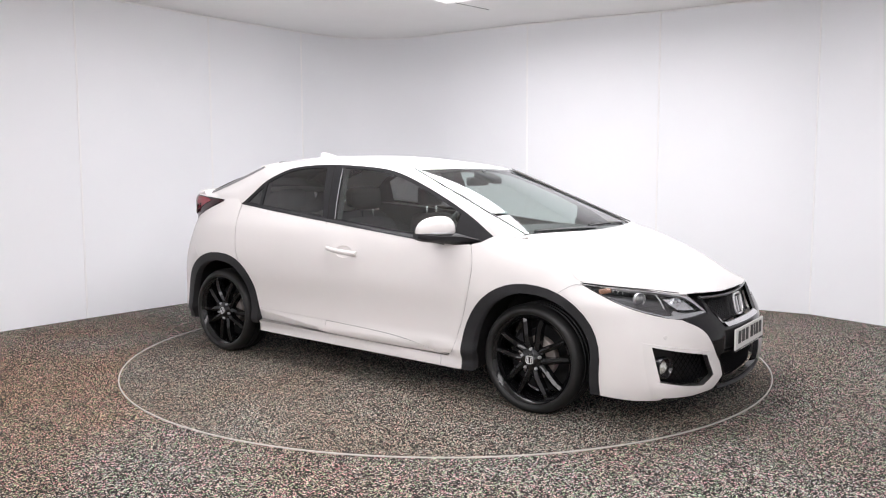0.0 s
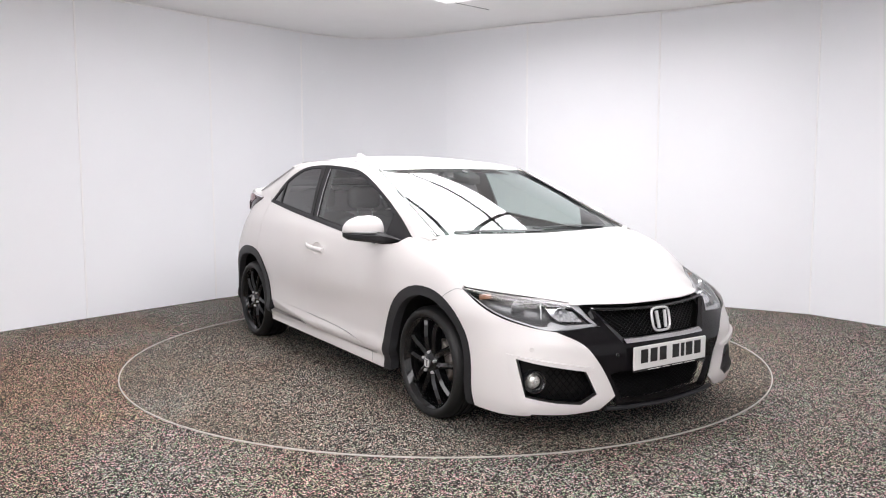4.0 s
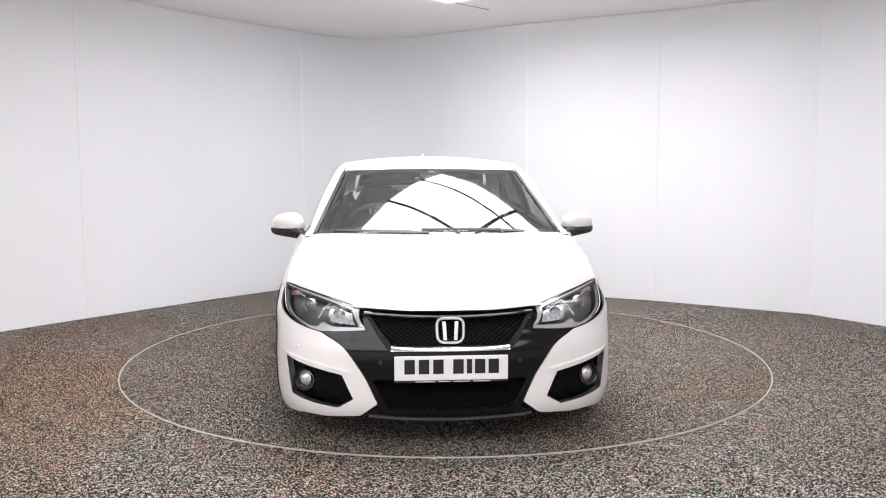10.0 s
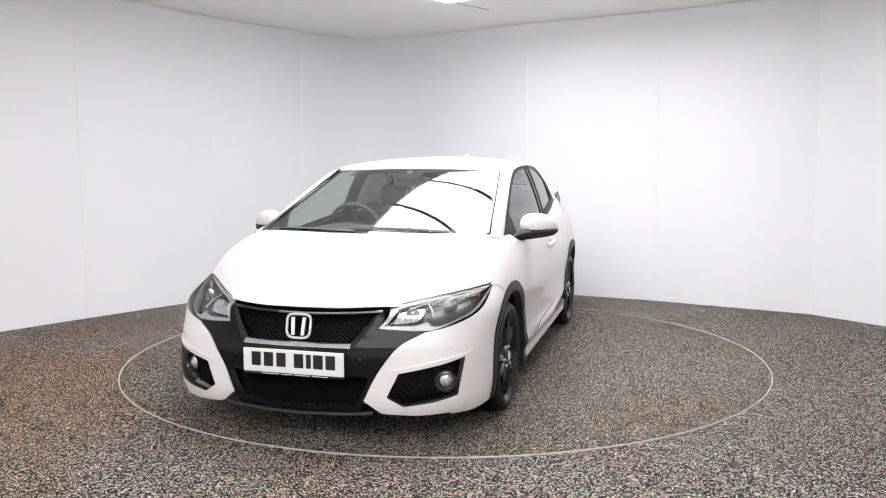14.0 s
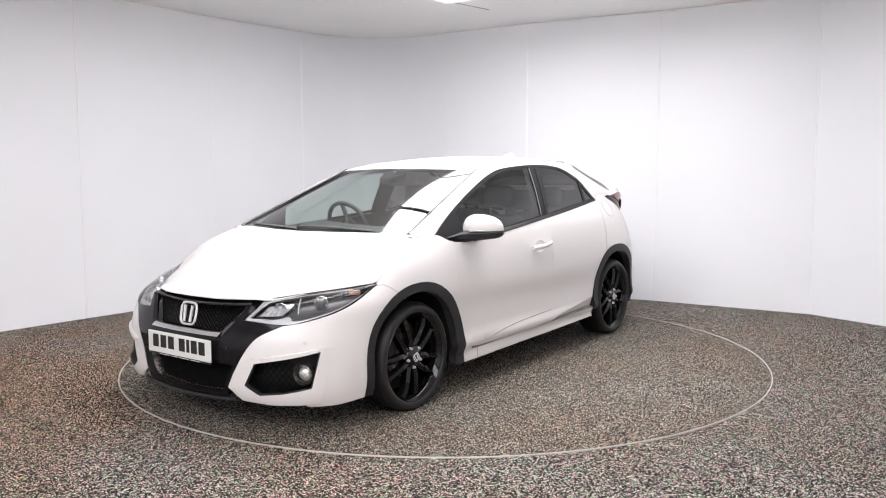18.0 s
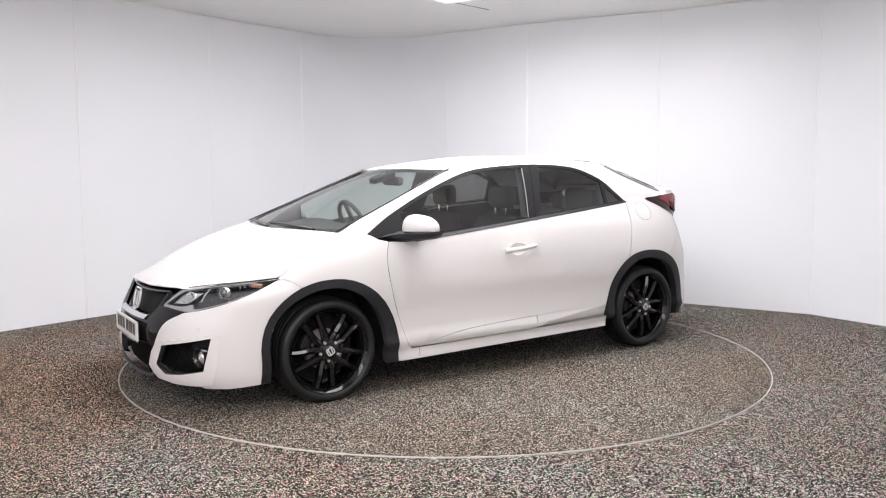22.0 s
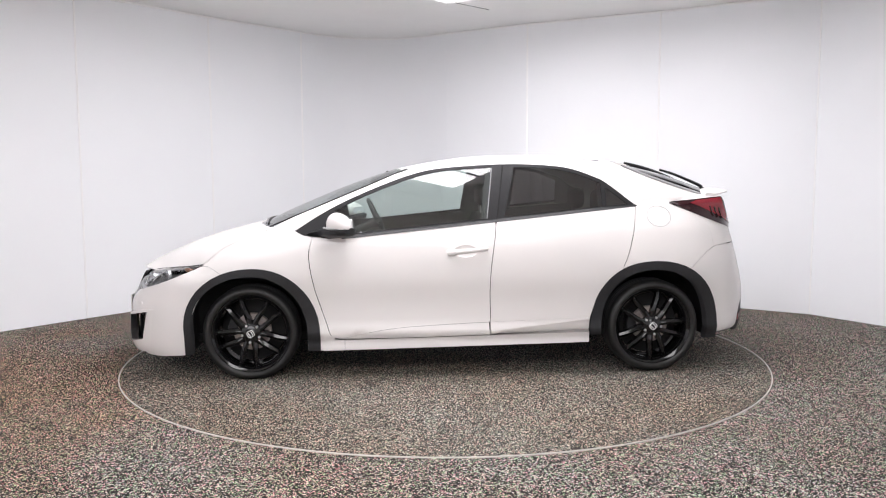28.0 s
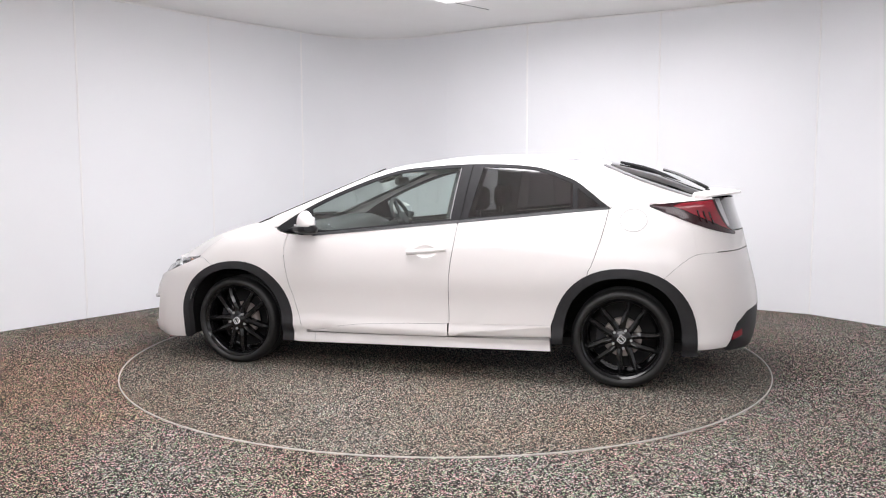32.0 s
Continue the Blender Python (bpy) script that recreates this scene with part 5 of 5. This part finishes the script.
def build_wheel():
    """One wheel about its own axis; its outer face looks along +y."""
    rim = part("wheel", lathe_bm([(0.212, -0.19), (0.230, -0.185), (0.220, -0.10), (0.217, -0.035), (0.230, -0.014), (0.244, -0.001), (0.249, -0.006), (0.247, -0.022), (0.240, -0.19)], 72), ALLOY, car, "black alloy wheel", True)
    prof = [(0.240, -0.014), (0.250, 0.000), (0.256, 0.006), (0.268, 0.009), (0.283, 0.004), (0.294, -0.010), (0.300, -0.024)]
    for k in range(4):
        y = -0.045 - k * 0.036
        prof += [(R_TYRE, y + 0.014), (R_TYRE, y - 0.010), (R_TYRE - 0.007, y - 0.012), (R_TYRE - 0.007, y - 0.019)]
    prof += [(R_TYRE, -0.178), (0.297, -0.196), (0.280, -0.212), (0.255, -0.214), (0.232, -0.20)]
    part("tyre", lathe_bm(prof, 96), RUBBER, rim, "black rubber tyre", True)
    for k in range(5):
        a0 = 2 * math.pi * k / 5 + math.pi / 2
        bms = []
        for d in (1, -1):
            p0, p1 = (Vector((r * math.cos(a0 + d * radians(g)), 0, r * math.sin(a0 + d * radians(g)))) for r, g in ((0.046, 23), (0.238, 14.0)))
            along = (p1 - p0).normalized()
            tang = Vector((-along.z, 0, along.x))
            bm = bmesh.new()
            rings = []
            for t in np.linspace(0, 1, 10):
                c = p0.lerp(p1, t) + Vector((0, -0.022 + 0.014 * math.sin(t * 2.8) - 0.008 * t, 0)) + tang * (0.0035 * d * math.sin(t * 6.3))
                wd = 0.0185 - 0.0045 * t
                rings.append([bm.verts.new(c + tang * (wd * e) + Vector((0, h, 0))) for e, h in ((-1.1, -0.045), (-1.0, -0.007), (-0.06, 0.006), (0.06, 0.006), (1.0, -0.007), (1.1, -0.045))])
            for i in range(len(rings) - 1):
                for j in range(6):
                    bm.faces.new([rings[i][j], rings[i][(j + 1) % 6], rings[i + 1][(j + 1) % 6], rings[i + 1][j]])
            bm.faces.new(rings[0])
            bm.faces.new(rings[-1][::-1])
            bmesh.ops.recalc_face_normals(bm, faces=bm.faces)
            bms.append(bm)
        part("spoke", join_bm(*bms), ALLOY, rim, smooth=True)
        a = a0
        bm = lathe_bm([(0.0, 0.011), (0.006, 0.010), (0.0085, 0.004), (0.009, -0.02)], 8)
        bm.transform(Matrix.Translation((0.057 * math.cos(a), -0.012, 0.057 * math.sin(a))))
        part("lug_nut", bm, SILVER, rim, "steel wheel nut", True)
    part("hub", lathe_bm([(0.0, -0.006), (0.034, -0.006), (0.040, -0.010), (0.060, -0.014), (0.066, -0.022), (0.067, -0.06)], 40), ALLOY, rim, smooth=True)
    cap = part("centre_cap", lathe_bm([(0.0, 0.002), (0.026, 0.001), (0.031, -0.004), (0.032, -0.02)], 32), GLOSS, rim, "black centre cap with silver badge", True)
    ring = [(0.021 * math.copysign(abs(math.cos(a)) ** 0.5, math.cos(a)), 0.003, 0.020 * math.copysign(abs(math.sin(a)) ** 0.5, math.sin(a))) for a in (2 * math.pi * k / 32 for k in range(32))]
    bars = [prism_bm([(d * 0.0135, 0.014), (d * 0.0075, 0.014), (d * 0.0055, -0.014), (d * 0.0110, -0.014)], 0.003, lambda u, v, w: (u, 0.001 + w, v)) for d in (1, -1)]
    bm = join_bm(tube_bm(ring, 0.0026, 6, True), *bars)
    part("cap_badge", bm, BADGE, cap, "silver plain badge")
    part("brake_disc", lathe_bm([(0.06, -0.075), (0.114, -0.075), (0.118, -0.080), (0.118, -0.118), (0.06, -0.118)], 56, closed=True), DISC, rim, "steel brake disc", True)
    bm = prism_bm([(0.155 * math.cos(a), 0.155 * math.sin(a)) for a in np.linspace(0.35, 1.35, 9)] + [(0.095 * math.cos(a), 0.095 * math.sin(a)) for a in np.linspace(1.35, 0.35, 9)],
                  0.075, lambda u, v, w: (u, -0.14 + w, v), 0.004)
    part("brake_caliper", bm, TRIM, rim, "grey brake caliper", True)
    bm = lathe_bm([(0.0, -0.15), (0.2, -0.15), (0.2, -0.17), (0.0, -0.17)], 40)
    part("wheel_back", bm, DARK, rim)
    return rim


wheel = build_wheel()
WHEELS = [(1.2975, 1, 30, 0.293), (-1.2975, 1, 48, 0.303), (1.2975, -1, 0, 0.293), (-1.2975, -1, 36, 0.303)]
FACE_Y = 0.855
for i, (x, s, spin, hub) in enumerate(WHEELS):
    m = Matrix.Translation((x, FACE_Y * s, hub)) @ Matrix.Rotation(0 if s > 0 else math.pi, 4, "Z") @ Matrix.Rotation(radians(spin), 4, "Y")
    if i == 0:
        wheel.matrix_basis = m
    else:
        copy_thing(wheel, m)

# dark liners, floor pan and cabin
for x, a_in in ((1.29, IN_F), (-1.30, IN_R)):
    for s in (1, -1):
        bm = bmesh.new()
        rows = []
        for u, z in a_in:
            yo = side_y(u, z) - 0.004
            rows.append([bm.verts.new((x + (u - x) * k, y * s, 0.1 + (z - 0.1) * k)) for y, k in ((yo, 1.0), (yo - 0.06, 1.06), (0.50, 1.06))])
        for i in range(len(rows) - 1):
            for k in range(2):
                bm.faces.new([rows[i][k], rows[i + 1][k], rows[i + 1][k + 1], rows[i][k + 1]])
        bm.faces.new([r[2] for r in rows])
        part("wheel_liner", bm, DARK, car, "black wheel arch liner", False)
pan = chain([(-1.68, 0.60), (-0.86, 0.60), (-0.84, 0.78), (0.78, 0.78), (0.84, 0.60), (1.72, 0.60), (1.93, 0.55), (2.06, 0.3)])
pan_line = pan + [(x, -y) for x, y in pan[::-1]]
part("floor_pan", prism_bm(pan_line, 0.05, lambda u, v, d: (u, v, 0.195 + d)), DARK, car, "black underside")
part("engine_bay", box_bm((0.95, -0.56, 0.215), (1.93, 0.56, 0.60), 0.03), DARK, car, "dark engine bay shell")
part("boot_floor", box_bm((-1.9, -0.5, 0.28), (-0.85, 0.5, 0.80), 0.03), DARK, car, "dark boot shell")
for s in (1, -1):
    panel("door_trim", [(0.85, 0.25), (0.85, 0.90), (-0.27, 0.985), (-1.15, 1.06), (-1.15, 0.72), (-0.85, 0.55), (-0.85, 0.25)],
          lambda x, z: (x, side_y(x, z) - 0.055, z), CABIN, car, (0.1, 0.1), s, lip=0, label="dark door trim")

dash = [[(1.15, y, 0.93 - 0.03 * (y / 0.65) ** 2) for y in np.linspace(-0.66, 0.66, 9)], [(0.90, y, 0.965 - 0.04 * (y / 0.65) ** 2 + 0.03 * math.exp(-((y + 0.37) / 0.18) ** 2)) for y in np.linspace(-0.68, 0.68, 9)],
        [(0.70, y, 0.92 - 0.04 * (y / 0.65) ** 2 + 0.03 * math.exp(-((y + 0.37) / 0.18) ** 2)) for y in np.linspace(-0.69, 0.69, 9)], [(0.68, y, 0.62) for y in np.linspace(-0.69, 0.69, 9)]]
loft("dashboard", dash, CABIN, car, 30, 4, 1, "charcoal dashboard")
wheel_c = Vector((0.50, -0.37, 0.93))
tilt = Matrix.Rotation(radians(-65), 4, "Y")
rimp = [wheel_c + tilt @ Vector((0.18 * math.cos(a), 0.18 * math.sin(a), 0)) for a in (2 * math.pi * k / 36 for k in range(36))]
sw = part("steering_wheel", tube_bm(rimp, 0.016, 8, True), CABIN, car, "black leather steering wheel", True)
bms = [tube_bm([wheel_c, wheel_c + tilt @ Vector((0.17 * math.cos(a), 0.17 * math.sin(a), 0))], 0.016, 6) for a in (0.0, math.pi / 2, -math.pi / 2)]
bm = lathe_bm([(0.0, 0.03), (0.05, 0.025), (0.065, 0.0), (0.0, -0.03)], 20, "z")
bm.transform(Matrix.Translation(wheel_c) @ tilt)
part("hub", join_bm(bm, *bms), CABIN, sw, smooth=True)
part("column", tube_bm([wheel_c, (0.85, -0.37, 0.78)], 0.035, 10), CABIN, sw, smooth=True)


def seat(x, y, rear=False):
    w = 0.25 if not rear else 0.30
    back = [[(x + 0.02, y - w, 0.52), (x + 0.02, y + w, 0.52), (x - 0.10, y + w, 0.52), (x - 0.10, y - w, 0.52)],
            [(x - 0.06, y - w * 1.02, 0.76), (x - 0.06, y + w * 1.02, 0.76), (x - 0.19, y + w, 0.76), (x - 0.19, y - w, 0.76)],
            [(x - 0.13, y - w * 0.8, 0.955), (x - 0.13, y + w * 0.8, 0.955), (x - 0.22, y + w * 0.78, 0.955), (x - 0.22, y - w * 0.78, 0.955)],
            [(x - 0.15, y - w * 0.55, 0.995), (x - 0.15, y + w * 0.55, 0.995), (x - 0.22, y + w * 0.5, 0.995), (x - 0.22, y - w * 0.5, 0.995)]]
    sb = loft("seat", back, CLOTH, car, 32, 5, 1, "charcoal cloth seat", True, True)
    part("cushion", box_bm((x - 0.05, y - w, 0.38), (x + 0.46, y + w, 0.55), 0.05, 3), CLOTH, sb, smooth=True)
    hz = 1.125 if not rear else 1.10
    bm = box_bm((x - 0.25, y - 0.125, hz - 0.075), (x - 0.15, y + 0.125, hz + 0.085), 0.045, 4)
    part("headrest", bm, CLOTH, sb, "charcoal headrest", True)
    for d in (-0.06, 0.06):
        part("headrest_post", tube_bm([(x - 0.19, y + d, 0.96), (x - 0.19, y + d, hz - 0.05)], 0.007, 6), CHROME, sb, "steel headrest post")


for y in (0.37, -0.37):
    seat(-0.11, y)
    seat(-0.86, y, True)
part("centre_console", box_bm((-0.1, -0.10, 0.25), (0.72, 0.10, 0.66), 0.03), CABIN, car, "charcoal centre console", True)
bm = box_bm((0.36, -0.12, 1.215), (0.40, 0.12, 1.275), 0.018, 3)
part("rear_view_mirror", bm, CABIN, car, "black rear-view mirror", True)
part("mirror_stem", tube_bm([(0.41, 0, 1.27), (0.44, 0, 1.31)], 0.02, 8), CABIN, car)


# ---- movement: the turntable carries the car round at a steady pace ----
def motions():
    ox, oy = 0.0135, 0.1170
    a0, rate = -36.362, -4.9846
    car_rows, deck_rows = [], []
    for t in range(33):
        a = radians(a0 + rate * t)
        c, s = math.cos(a), math.sin(a)
        car_rows.append((t, pose(-(c * ox - s * oy), -(s * ox + c * oy), 0.0, 0, 0, math.degrees(a))))
        deck_rows.append((t, pose(0, 0, 0, 0, 0, math.degrees(a))))
    walk(car, car_rows)
    walk(turntable, deck_rows)


motions()
